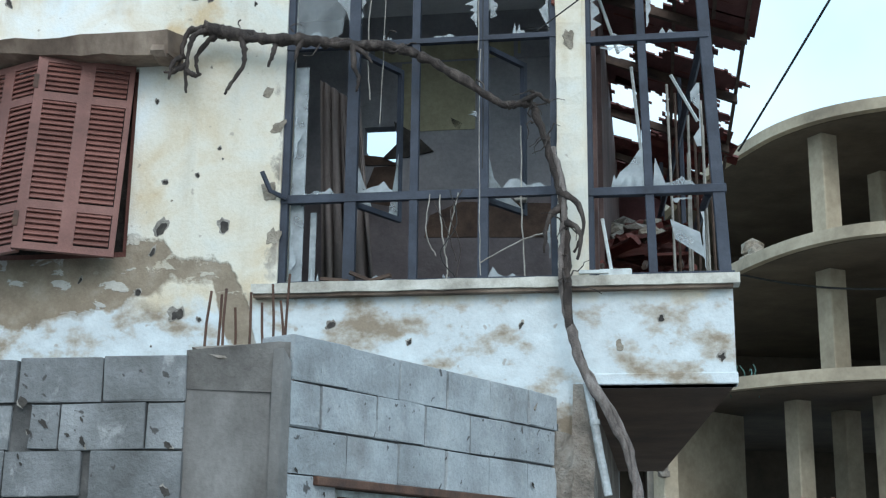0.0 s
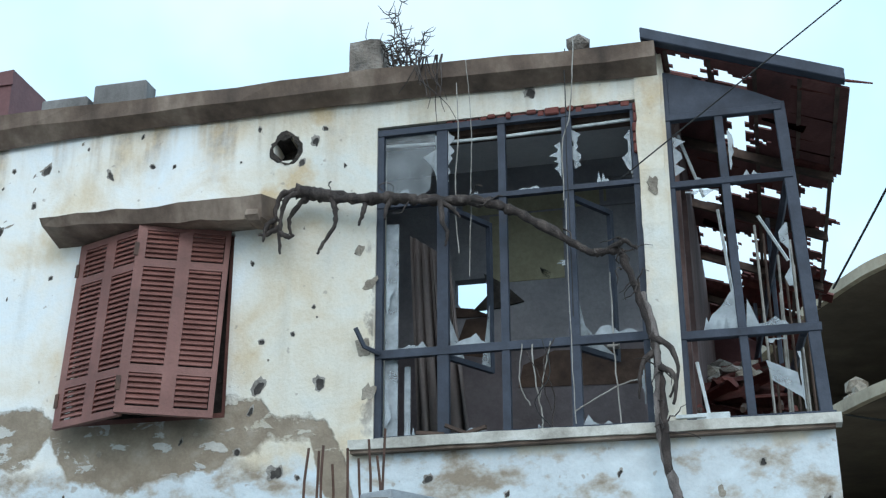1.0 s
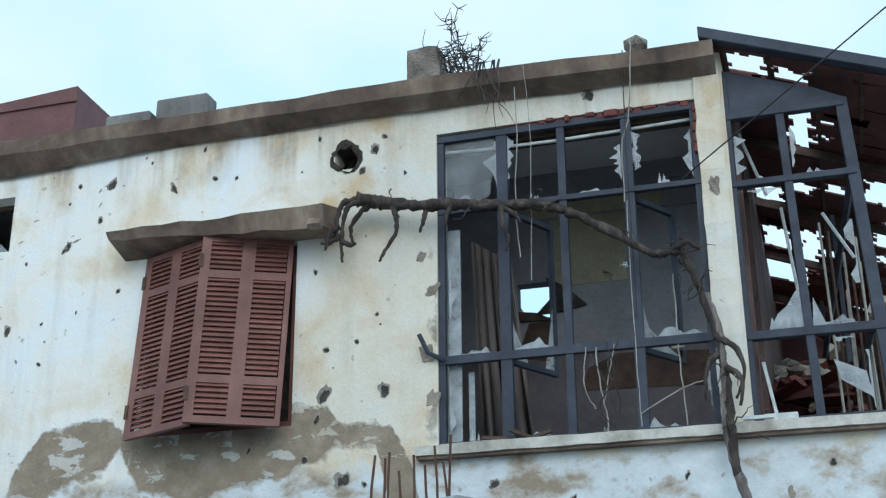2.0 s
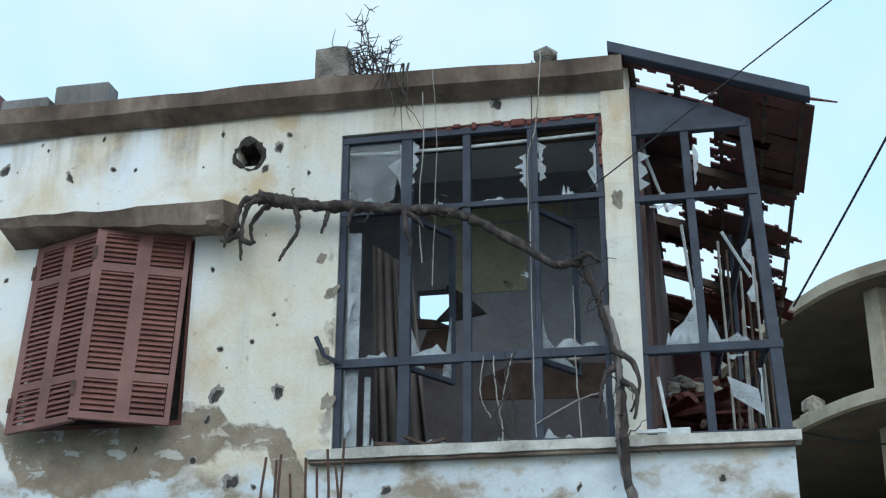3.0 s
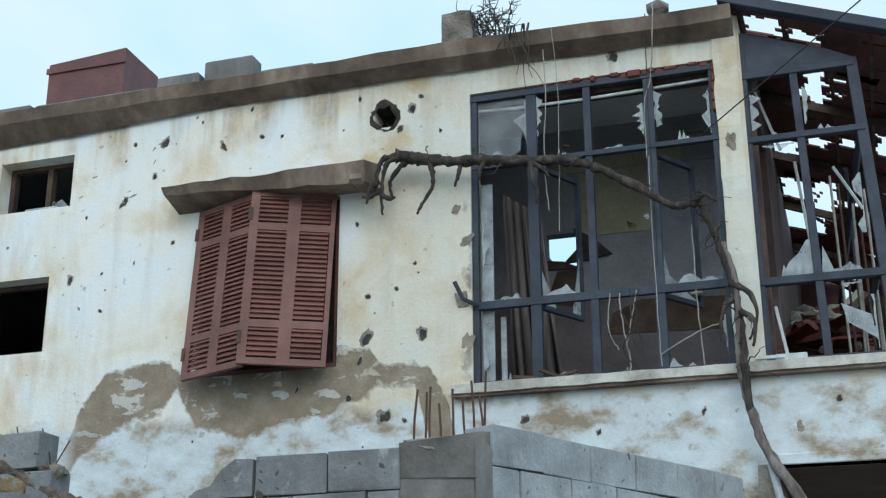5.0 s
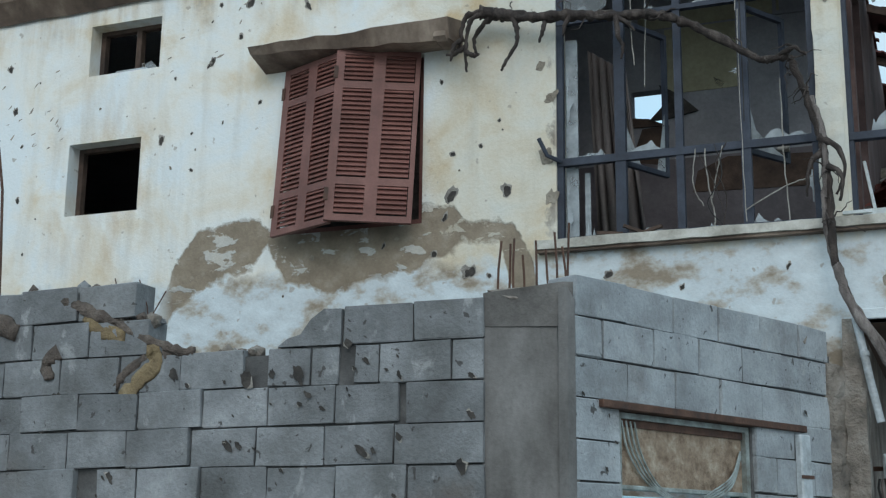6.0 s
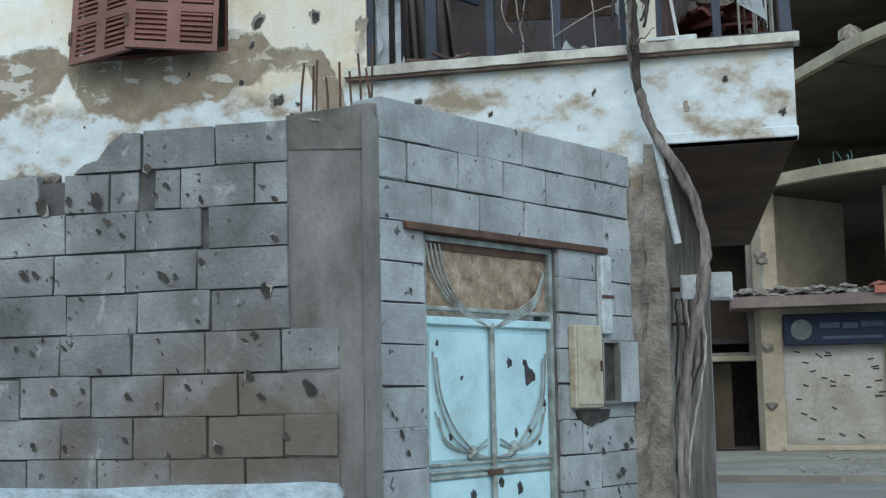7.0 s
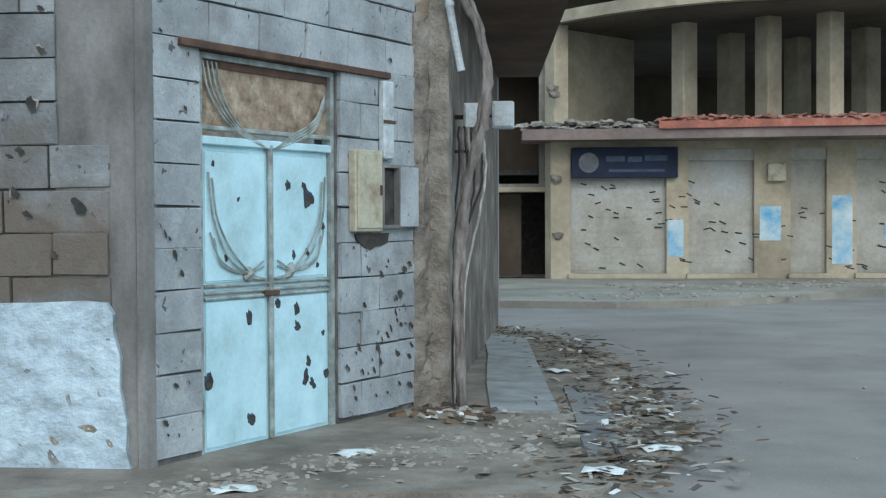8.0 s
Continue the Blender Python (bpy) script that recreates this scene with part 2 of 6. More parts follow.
POSTER = surface("blue_white_paper", (0.42, 0.55, 0.62), (0.08, 0.35, 0.6), (0.6, 0.68, 0.72), 2.2, 30, relief=0)
PAPER = surface("white_paper", (0.6, 0.65, 0.66), (0.4, 0.42, 0.42), (0.72, 0.76, 0.77), 9, 50, relief=0.2)
ROLLER = surface("roller_shutter_sheet", (0.38, 0.362, 0.32), (0.27, 0.25, 0.21), (0.42, 0.445, 0.46), 1.1, 14, rough=0.6)
CURTAIN = surface("brown_grey_curtain", (0.15, 0.13, 0.125), (0.08, 0.07, 0.068), (0.22, 0.195, 0.185), 3, 40, stretch=(1, 1, 0.2))
def mixed_litter():
    m, nt, bs = shade("mixed_litter")
    geo = nt.nodes.new("ShaderNodeNewGeometry")
    c = ramp(nt, geo.outputs["Random Per Island"], (0.0, (0.05, 0.035, 0.025)), (0.35, (0.13, 0.085, 0.05)), (0.55, (0.2, 0.18, 0.15)), (0.75, (0.08, 0.06, 0.05)), (0.86, (0.33, 0.31, 0.28)), (0.95, (0.6, 0.63, 0.65)), mode="CONSTANT")
    nt.links.new(mixc(nt, 0.4, c, ramp(nt, world_noise(nt, 30), (0.3, (0.3, 0.3, 0.3)), (0.7, (0.7, 0.7, 0.7))), "OVERLAY"), bs.inputs["Base Color"])
    bs.inputs["Roughness"].default_value = 0.8
    return m


LITTER = mixed_litter()


def facade_plaster():
    """Cream plaster, rain-streaked, bare render round the floor line, flaking whitewash below."""
    m, nt, bs = shade("house_plaster")
    tc = nt.nodes.new("ShaderNodeTexCoord")
    sep = nt.nodes.new("ShaderNodeSeparateXYZ")
    nt.links.new(tc.outputs["Object"], sep.inputs[0])
    x, z = sep.outputs[0], sep.outputs[2]
    n1 = world_noise(nt, 1.6, 4, 0.6, shift=3.1, distortion=0.4)
    n2 = world_noise(nt, 7.0, 4, 0.6, shift=1.7)
    fine = world_noise(nt, 45, 3, 0.7)
    streak = world_noise(nt, 3.2, 4, 0.6, (1, 1, 0.16), shift=5)

    def ramp01(v, a, k):
        c = nt.nodes.new("ShaderNodeClamp")
        nt.links.new(calc(nt, "MULTIPLY", calc(nt, "SUBTRACT", v, a), k), c.inputs[0])
        return c.outputs[0]

    zz = calc(nt, "ADD", z, calc(nt, "ADD", calc(nt, "MULTIPLY", calc(nt, "SUBTRACT", n1, 0.5), 1.1), calc(nt, "MULTIPLY", calc(nt, "SUBTRACT", n2, 0.5), 0.45)))
    xn = calc(nt, "DIVIDE", calc(nt, "ADD", x, 3.5), 3.5)

    def outline(*stops):
        """Height of the bare patch's edge along the wall, from (x, z) stops."""
        v = ramp(nt, xn, *[((px + 3.5) / 3.5, ((pz - 2) / 2,) * 3) for px, pz in stops])
        return calc(nt, "ADD", calc(nt, "MULTIPLY", v, 2.0), 2.0)

    top = outline((-3.4, 2.45), (-3.2, 2.95), (-3.0, 3.2), (-2.45, 3.26), (-2.3, 3.12), (-1.2, 3.12), (-1.14, 3.26), (-0.85, 3.24), (-0.75, 3.09), (-0.4, 3.07), (-0.26, 2.86), (-0.16, 2.4))
    foot = outline((-3.4, 2.3), (-3.1, 2.58), (-2.9, 2.72), (-2.5, 2.84), (-2.38, 2.98), (-2.2, 2.7), (-1.9, 2.62), (-1.4, 2.64), (-1.1, 2.74), (-0.8, 2.92), (-0.5, 2.94), (-0.38, 2.5), (-0.1, 2.3))
    wav = calc(nt, "ADD", calc(nt, "MULTIPLY", calc(nt, "SUBTRACT", n1, 0.5), 0.35), calc(nt, "MULTIPLY", calc(nt, "SUBTRACT", n2, 0.5), 0.2))
    zw = calc(nt, "ADD", z, wav)
    isles = ramp(nt, world_noise(nt, 3.4, 5, 0.6, (1, 1, 2.0), shift=12, distortion=0.3), (0.58, (1, 1, 1)), (0.63, (0.1, 0.1, 0.1)))
    inx = calc(nt, "MULTIPLY", ramp01(x, -3.4, 5), ramp01(calc(nt, "MULTIPLY", x, -1), 0.1, 7))
    band = calc(nt, "MULTIPLY", calc(nt, "MULTIPLY", ramp01(calc(nt, "SUBTRACT", zw, foot), 0.0, 25), ramp01(calc(nt, "SUBTRACT", top, zw), 0.0, 30)), calc(nt, "MULTIPLY", inx, calc(nt, "MAXIMUM", isles, 0.5)))
    low = ramp01(calc(nt, "MULTIPLY", zw, -1), -2.85, 9)
    cream = ramp(nt, n1, (0.36, (0.77, 0.83, 0.85)), (0.52, (0.81, 0.81, 0.76)), (0.7, (0.72, 0.63, 0.48)))
    cream = mixc(nt, ramp(nt, streak, (0.58, (0, 0, 0)), (0.78, (0.26, 0.26, 0.26))), cream, (0.52, 0.39, 0.23))
    spots = calc(nt, "MULTIPLY", ramp(nt, world_noise(nt, 0.9, 3, 0.5, (1, 1, 0.7), shift=21), (0.54, (0, 0, 0)), (0.66, (1, 1, 1))), ramp(nt, world_noise(nt, 5, 4, 0.6, (1, 1, 0.3), shift=17), (0.4, (0, 0, 0)), (0.64, (0.36, 0.36, 0.36))))
    cream = mixc(nt, spots, cream, (0.47, 0.31, 0.15))
    veil = ramp(nt, world_noise(nt, 6.5, 4, 0.6, (1, 1, 0.09), shift=41), (0.52, (0, 0, 0)), (0.74, (0.3, 0.3, 0.3)))
    cream = mixc(nt, veil, cream, (0.5, 0.48, 0.42))
    # yellower old limewash between the two windows
    aged = calc(nt, "MULTIPLY", ramp01(calc(nt, "ADD", x, calc(nt, "MULTIPLY", n1, 0.5)), -0.95, 3), 0.75)
    cream = mixc(nt, aged, cream, mixc(nt, 1.0, cream, (0.82, 0.77, 0.68), "MULTIPLY"))
    # rusty runs that start at the roof edge, each of its own length
    runs = world_noise(nt, 4.2, 4, 0.62, (1, 1, 0.1), shift=52)
    reach = calc(nt, "MULTIPLY", ramp01(calc(nt, "ADD", z, calc(nt, "MULTIPLY", n1, 0.9)), 5.25, 2.2), ramp01(runs, 0.47, 5.5))
    cream = mixc(nt, calc(nt, "MULTIPLY", reach, 0.8), cream, ramp(nt, n2, (0.35, (0.25, 0.2, 0.15)), (0.55, (0.5, 0.37, 0.2)), (0.7, (0.6, 0.52, 0.4))))
    for px, pz, rx, rz in ((-0.66, 4.8, 0.17, 0.17), (-0.86, 4.66, 0.12, 0.14), (-0.5, 5.27, 0.13, 0.1), (1.84, 5.15, 0.1, 0.25), (1.42, 2.44, 0.2, 0.14), (1.66, 2.6, 0.12, 0.2), (0.5, 2.72, 0.3, 0.07)):
        ex = calc(nt, "DIVIDE", calc(nt, "SUBTRACT", x, px), rx)
        ez = calc(nt, "DIVIDE", calc(nt, "SUBTRACT", z, pz), rz)
        e = calc(nt, "ADD", calc(nt, "MULTIPLY", ex, ex), calc(nt, "MULTIPLY", ez, ez))
        blot = ramp01(calc(nt, "SUBTRACT", calc(nt, "MULTIPLY", n2, 2.2), e), 0.2, 1.1)
        cream = mixc(nt, calc(nt, "MULTIPLY", blot, 0.75), cream, (0.55, 0.4, 0.21))
    pale = ramp(nt, world_noise(nt, 2.6, 5, 0.62, (1, 1, 1.5), shift=9), (0.36, (0.3, 0.25, 0.19)), (0.43, (0.46, 0.44, 0.4)), (0.5, (0.58, 0.64, 0.67)), (0.66, (0.69, 0.77, 0.81)))
    bare = ramp(nt, n2, (0.3, (0.22, 0.18, 0.135)), (0.55, (0.29, 0.24, 0.18)), (0.75, (0.37, 0.325, 0.265)))
    c = mixc(nt, low, cream, pale)
    c = mixc(nt, band, c, bare)
    # render crumbled away along the window's edge
    chew = world_noise(nt, 4.5, 5, 0.65, (1, 1, 0.8), shift=23, distortion=0.3)
    gone = calc(nt, "MULTIPLY", ramp01(calc(nt, "ADD", x, calc(nt, "MULTIPLY", calc(nt, "SUBTRACT", chew, 0.5), 0.75)), -0.13, 16), calc(nt, "MULTIPLY", ramp01(calc(nt, "MULTIPLY", x, -1), 0.06, 40), calc(nt, "MULTIPLY", ramp01(z, 2.9, 20), ramp01(calc(nt, "MULTIPLY", z, -1), -4.45, 4))))
    c = mixc(nt, calc(nt, "MULTIPLY", gone, 0.9), c, ramp(nt, n2, (0.35, (0.23, 0.2, 0.17)), (0.55, (0.36, 0.33, 0.29)), (0.7, (0.46, 0.43, 0.38))))
    c = mixc(nt, 0.3, c, ramp(nt, fine, (0.3, (0.36, 0.36, 0.36)), (0.7, (0.64, 0.64, 0.64))), "OVERLAY")
    specks = ramp(nt, world_noise(nt, 13, 2, 0.5, shift=2), (0.7, (0, 0, 0)), (0.74, (0.6, 0.6, 0.6)))
    c = mixc(nt, specks, c, (0.33, 0.29, 0.24))
    nt.links.new(c, bs.inputs["Base Color"])
    bs.inputs["Roughness"].default_value = 0.9
    bump(nt, bs, calc(nt, "ADD", calc(nt, "MULTIPLY", band, -1.2), calc(nt, "ADD", n2, calc(nt, "MULTIPLY", fine, 0.5))), 0.6, 0.012)
    return m


PLASTER = facade_plaster()


def dusty_glass(name, least, most):
    m, nt, bs = shade(name)
    bs.inputs["Base Color"].default_value = (0.42, 0.47, 0.5, 1)
    bs.inputs["Roughness"].default_value = 0.15
    tr = nt.nodes.new("ShaderNodeBsdfTransparent")
    mx = nt.nodes.new("ShaderNodeMixShader")
    dust = ramp(nt, world_noise(nt, 6, 4, 0.6), (0.3, (least,) * 3), (0.7, (most,) * 3))
    nt.links.new(dust, mx.inputs[0])
    nt.links.new(tr.outputs[0], mx.inputs[1])
    nt.links.new(bs.outputs[0], mx.inputs[2])
    nt.links.new(mx.outputs[0], nt.nodes["Material Output"].inputs[0])
    return m


GLASS = dusty_glass("dusty_broken_glass", 0.3, 0.85)
DIMGLASS = dusty_glass("lightly_dusted_glass", 0.1, 0.26)

# ---- frames of the plan: x along the wall, y inwards, z up ----
YARD = pose(0, 0.047, 0, rz=-15.988)
GATE = pose(0, 0, 0, rz=48.64)
HOUSE = pose(0, 2.439, 0, rz=-15.988)
GZ = -0.62


def pierced(x0, x1, z0, z1, y0, y1, holes):
    """A wall from x0 to x1, z0 to z1 and y0 to y1 thick, with rectangular openings (x0, x1, z0, z1) through it."""
    xs = sorted({x0, x1, *[h[k] for h in holes for k in (0, 1)]})
    zs = sorted({z0, z1, *[h[k] for h in holes for k in (2, 3)]})
    bm = bmesh.new()
    grid = {}

    def v(i, j, k):
        if (i, j, k) not in grid:
            grid[i, j, k] = bm.verts.new((xs[i], (y0, y1)[k], zs[j]))
        return grid[i, j, k]

    def solid(i, j):
        if not (0 <= i < len(xs) - 1 and 0 <= j < len(zs) - 1):
            return False
        cx, cz = (xs[i] + xs[i + 1]) / 2, (zs[j] + zs[j + 1]) / 2
        return not any(h[0] < cx < h[1] and h[2] < cz < h[3] for h in holes)

    for i in range(len(xs) - 1):
        for j in range(len(zs) - 1):
            if not solid(i, j):
                continue
            for k in (0, 1):
                bm.faces.new((v(i, j, k), v(i + 1, j, k), v(i + 1, j + 1, k), v(i, j + 1, k)))
            for di, dj, a, b in ((-1, 0, (i, j), (i, j + 1)), (1, 0, (i + 1, j), (i + 1, j + 1)), (0, -1, (i, j), (i + 1, j)), (0, 1, (i, j + 1), (i + 1, j + 1))):
                if not solid(i + di, j + dj):
                    bm.faces.new((v(*a, 0), v(*b, 0), v(*b, 1), v(*a, 1)))
    return bm


# ---- ground ----
def ground_sheet():
    bm = bmesh.new()
    rings = [0, 4, 9, 16, 30, 60, 150, 400, 1200]
    rows = []
    for r in rings:
        rows.append([bm.verts.new((3 + r * math.cos(a * math.pi / 12), 3 + r * math.sin(a * math.pi / 12), GZ)) for a in range(24)] if r else [bm.verts.new((3, 3, GZ))])
    for a in range(24):
        bm.faces.new((rows[0][0], rows[1][a], rows[1][(a + 1) % 24]))
    for p, q in zip(rows[1:], rows[2:]):
        for a in range(24):
            bm.faces.new((p[a], q[a], q[(a + 1) % 24], p[(a + 1) % 24]))
    return bm


tagged(part("ground", ground_sheet(), ASPHALT), "worn grey asphalt of the street", "ground", kind="structure")

apron = [(-6, -0.9), (-0.4, -0.75), (0.9, -0.7), (1.8, -0.95), (2.25, -0.75), (2.65, -0.1), (3.05, 0.6), (3.2, 1.45), (3.42, 2.3), (3.66, 3.6), (3.82, 4.8), (3.92, 6.2), (3.6, 7.6), (3.0, 8.6), (2.2, 9.0), (1.6, 2.6), (-1.5, 1.5), (-6, 1.5)]
bm = slab(apron, GZ - 0.05, GZ + 0.035)
tagged(part("pavement", bm, DIRT), "cracked dusty pavement edge before the gate", "pavement", kind="structure")
SCREED = surface("pale_screed", (0.24, 0.253, 0.257), (0.15, 0.155, 0.155), (0.31, 0.33, 0.335), 3.5, 40)
ramp_thing = thing("concrete_ramp", Matrix(), "pale grey cracked concrete ramp beside the house corner", "ramp")
for pts in ([(2.02, 1.45), (2.43, 1.34), (2.72, 2.75), (2.32, 2.95)], [(2.33, 2.99), (2.73, 2.79), (3.06, 4.35), (2.72, 4.7)], [(2.73, 4.74), (3.07, 4.39), (3.44, 6.17), (3.19, 7.03)]):
    part("ramp_slab", slab(pts, GZ + 0.03, GZ + 0.048), SCREED, ramp_thing)


BROKEN = surface("dark_broken_screed", (0.15, 0.155, 0.16), (0.1, 0.1, 0.105), (0.2, 0.205, 0.21), 2.5, 40)
broken = thing("broken_slab", Matrix(), "dark grey broken concrete slab among the kerb litter", "slab")
for pts in ([(2.17, -0.11), (2.39, -0.04), (2.6, 0.8), (2.36, 0.75)], [(2.4, 0.85), (2.64, 0.88), (2.98, 2.28), (2.79, 2.54)]):
    part("slab_piece", slab(pts, GZ + 0.03, GZ + 0.046), BROKEN, broken)


def hump(r, h, rnd, n=9):
    """A loose lump of rubble or rubbish, flattened and uneven."""
    bm = bmesh.new()
    bmesh.ops.create_icosphere(bm, subdivisions=1, radius=r)
    for v in bm.verts:
        v.co *= 0.7 + 0.6 * rnd.random()
        v.co.z *= h / r
    return bm


def scatter(name, material, spots, size, label, category, rnd, flat=0.5, parent=None, slim=(0.3, 0.9)):
    """Many small loose bits, joined: nobody could count them."""
    vs, fs = [], []
    for x, y, z in spots:
        s = size * rnd.uniform(0.35, 1.3)
        a = rnd.uniform(0, 6.28)
        ux, uy = Vector((math.cos(a), math.sin(a), rnd.uniform(-0.25, 0.25))) * s, Vector((-math.sin(a), math.cos(a), rnd.uniform(-0.25, 0.25))) * s * rnd.uniform(*slim)
        up = Vector((0, 0, s * flat * rnd.uniform(0.3, 1)))
        b = len(vs)
        c = Vector((x, y, z))
        for k in (0, 1):
            for p, q in ((-1, -1), (1, -0.8), (0.8, 1), (-0.9, 0.8)):
                vs.append(c + ux * p * (1 - 0.25 * k) + uy * q * (1 - 0.25 * k) + up * k)
        fs += [(b, b + 3, b + 2, b + 1), (b + 4, b + 5, b + 6, b + 7)] + [(b + k, b + (k + 1) % 4, b + 4 + (k + 1) % 4, b + 4 + k) for k in range(4)]
    me = bpy.data.meshes.new(name)
    me.from_pydata([tuple(v) for v in vs], [], fs)
    me.materials.append(material)
    ob = new(name, me)
    if parent:
        ob.parent = parent
    return tagged(ob, label, category, kind="stuff")


rnd = random.Random(4)
edge = [(2.1, -0.85), (2.5, -0.1), (2.9, 0.65), (3.08, 1.48), (3.28, 2.29), (3.52, 3.67), (3.68, 4.79), (3.75, 6.2), (3.45, 7.6), (2.85, 8.3)]
line = smooth_line([(x, y, GZ + 0.03) for x, y in edge], 12)
spots = []
for q in line:
    for _ in range(12):
        spots.append((q.x + rnd.gauss(-0.12, 0.24), q.y + rnd.gauss(0, 0.2), GZ + 0.036 + rnd.random() * 0.02))
scatter("litter", LITTER, spots, 0.042, "dry leaves, chips and rubbish along the kerb", "litter", rnd, 0.14, None, (0.12, 0.55))
spots = []
for _ in range(420):
    t, s = rnd.random(), rnd.random()
    spots.append((0.1 + 2.7 * t + rnd.gauss(0, 0.1), -0.55 + 2.2 * t * (0.4 + 0.6 * s) + rnd.gauss(0, 0.15), GZ + 0.035))
scatter("rubble_chips", CHIP, spots, 0.025, "small stone chips strewn over the pavement", "rubble", rnd)
spots = [(rnd.uniform(2.5, 12), rnd.uniform(-1, 12.5), GZ + 0.002) for _ in range(130)]
scatter("road_grit", CHIP, spots, 0.018, "grit and shards lying on the asphalt", "grit", rnd)
spots = [(q.x + rnd.gauss(-0.1, 0.25), q.y + rnd.gauss(0, 0.25), GZ + 0.05) for q in line[::3]]
scatter("dry_sticks", BARK, spots, 0.13, "dry sticks and stalks among the kerb litter", "sticks", rnd, 0.08, None, (0.04, 0.09))
spots = [(rnd.gauss(1.75, 0.14), rnd.gauss(1.45, 0.2), GZ + 0.04) for _ in range(120)]
scatter("pillar_rubble", LITTER, spots, 0.045, "crumbled render heaped at the pillar foot", "rubble", rnd)


def paper(m, label):
    bm = bmesh.new()
    n = 6
    g = [[bm.verts.new((0.2 * i / n, 0.14 * j / n, 0.008 + 0.014 * math.sin(i * 0.6 + j * 0.45) ** 2)) for j in range(n + 1)] for i in range(n + 1)]
    for i in range(n):
        for j in range(n):
            bm.faces.new((g[i][j], g[i + 1][j], g[i + 1][j + 1], g[i][j + 1]))
    ob = part("paper_sheet", bm, PAPER, None, smooth=True)
    mod = ob.modifiers.new("thick", "SOLIDIFY")
    mod.thickness = 0.003
    ob.matrix_world = m
    return tagged(ob, label, "paper", "papers on the ground")


paper(pose(0.98, 0.1, GZ + 0.03, rz=35), "crumpled white paper on the dusty pavement")
paper(pose(0.31, -0.66, GZ + 0.03, rz=10), "white torn paper before the gate")
paper(pose(2.5, -0.06, GZ + 0.03, rz=5), "crumpled white paper among kerb litter")

paper(pose(2.9, 3.5, GZ + 0.04, rz=-70), "white torn strip of paper among kerb litter")
paper(pose(2.0, -0.55, GZ + 0.04, rz=-30), "white torn strip of paper among kerb litter")

# ---- yard wall, corner pillar ----
yard_wall = thing("wall_yard", YARD, "shot-up grey concrete block wall with whitewashed plinth", "wall", kind="structure")


def block_mesh(w, h, d, seed, material):
    """One hollow block seen from outside: chamfered, slightly chipped."""
    r = random.Random(seed)
    bm = boxes((0, w, 0, d, 0, h))
    bmesh.ops.bevel(bm, geom=list(bm.edges), offset=0.0045, segments=1, affect="EDGES")
    for v in bm.verts:
        v.co += Vector([r.uniform(-0.0045, 0.0045) for _ in range(3)])
    bmesh.ops.recalc_face_normals(bm, faces=bm.faces)
    me = bpy.data.meshes.new("block")
    bm.to_mesh(me)
    bm.free()
    me.materials.append(material)
    return me


def lay(parent, rows, course, length, keep, depth=0.19, seed=1, tilt=0.0):
    """Courses of blocks: rows are (z, first x, last x, shift); keep(x0, x1, z) trims or drops a block."""
    r = random.Random(seed)
    cache = {}
    for z, xa, xb, shift in rows:
        x = xa - shift
        while x < xb - 0.03:
            a, b = max(x, xa), min(x + length, xb)
            x += length
            if xb - b < 0.16:
                b, x = xb, xb
            for a, b in keep(a, b, z):
                set_block(parent, a, b, z, r, cache, course, depth, tilt)


def set_block(parent, a, b, z, r, cache, course, depth, tilt):
    if b - a < 0.06:
        return
    w = round((b - a - 0.011) * 100) / 100
    key = (w, r.randrange(3))
    if key not in cache:
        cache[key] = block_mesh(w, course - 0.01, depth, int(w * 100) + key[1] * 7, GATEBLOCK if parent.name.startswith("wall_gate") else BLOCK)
    ob = new("block", cache[key])
    ob.parent = parent
    ruin = 1 + 2 * (parent.name.startswith("wall_yard") and a < -2.3)
    ob.matrix_local = pose(a + 0.007 + r.uniform(-0.003, 0.003), (r.uniform(-0.01, 0.002) if ruin < 2 else r.uniform(-0.025, 0.0)), z + 0.006 + r.uniform(-0.003, 0.003), 0, r.uniform(-0.5, 0.5) * ruin + tilt * r.uniform(-1, 1), r.uniform(-0.6, 0.6) * ruin)


# mortar core of the yard wall, a little behind the block faces, following the broken top
core = [(-8, GZ), (-0.42, GZ), (-0.42, 1.99), (-1.4, 1.98), (-1.5, 1.8), (-2.42, 1.79), (-2.5, 1.9), (-2.74, 2.0), (-2.8, 2.15), (-3.5, 2.2), (-8, 2.2)]
part("core", sheet(core, 0.022, 0.17), MORTAR, yard_wall)
bm = sheet([(-8, GZ), (-0.06, GZ), (-0.09, -0.5), (-0.085, -0.36), (-0.12, -0.2), (-0.115, -0.05), (-0.15, 0.08), (-0.15, 0.16), (-0.18, 0.215), (-0.3, 0.225), (-0.55, 0.215), (-1.0, 0.21), (-1.5, 0.19), (-2.1, 0.195), (-3.4, 0.18), (-8, 0.18)], -0.035, 0.03)
part("plinth", bm, WHITEWASH, yard_wall, "flaking bluish whitewashed plinth")

pillar = thing("corner_pillar", YARD, "grey cast concrete corner pillar with crumbled top", "pillar")
bm = bmesh.new()
prof = [(-0.44, 0.012), (-0.01, 0.0), (0.05, 0.04), (0.0, 0.3), (-0.44, 0.3)]
levels = [GZ, -0.2, 0.2, 0.65, 1.1, 1.5, 1.85, 2.0, 2.07]
r = random.Random(9)
prev = None
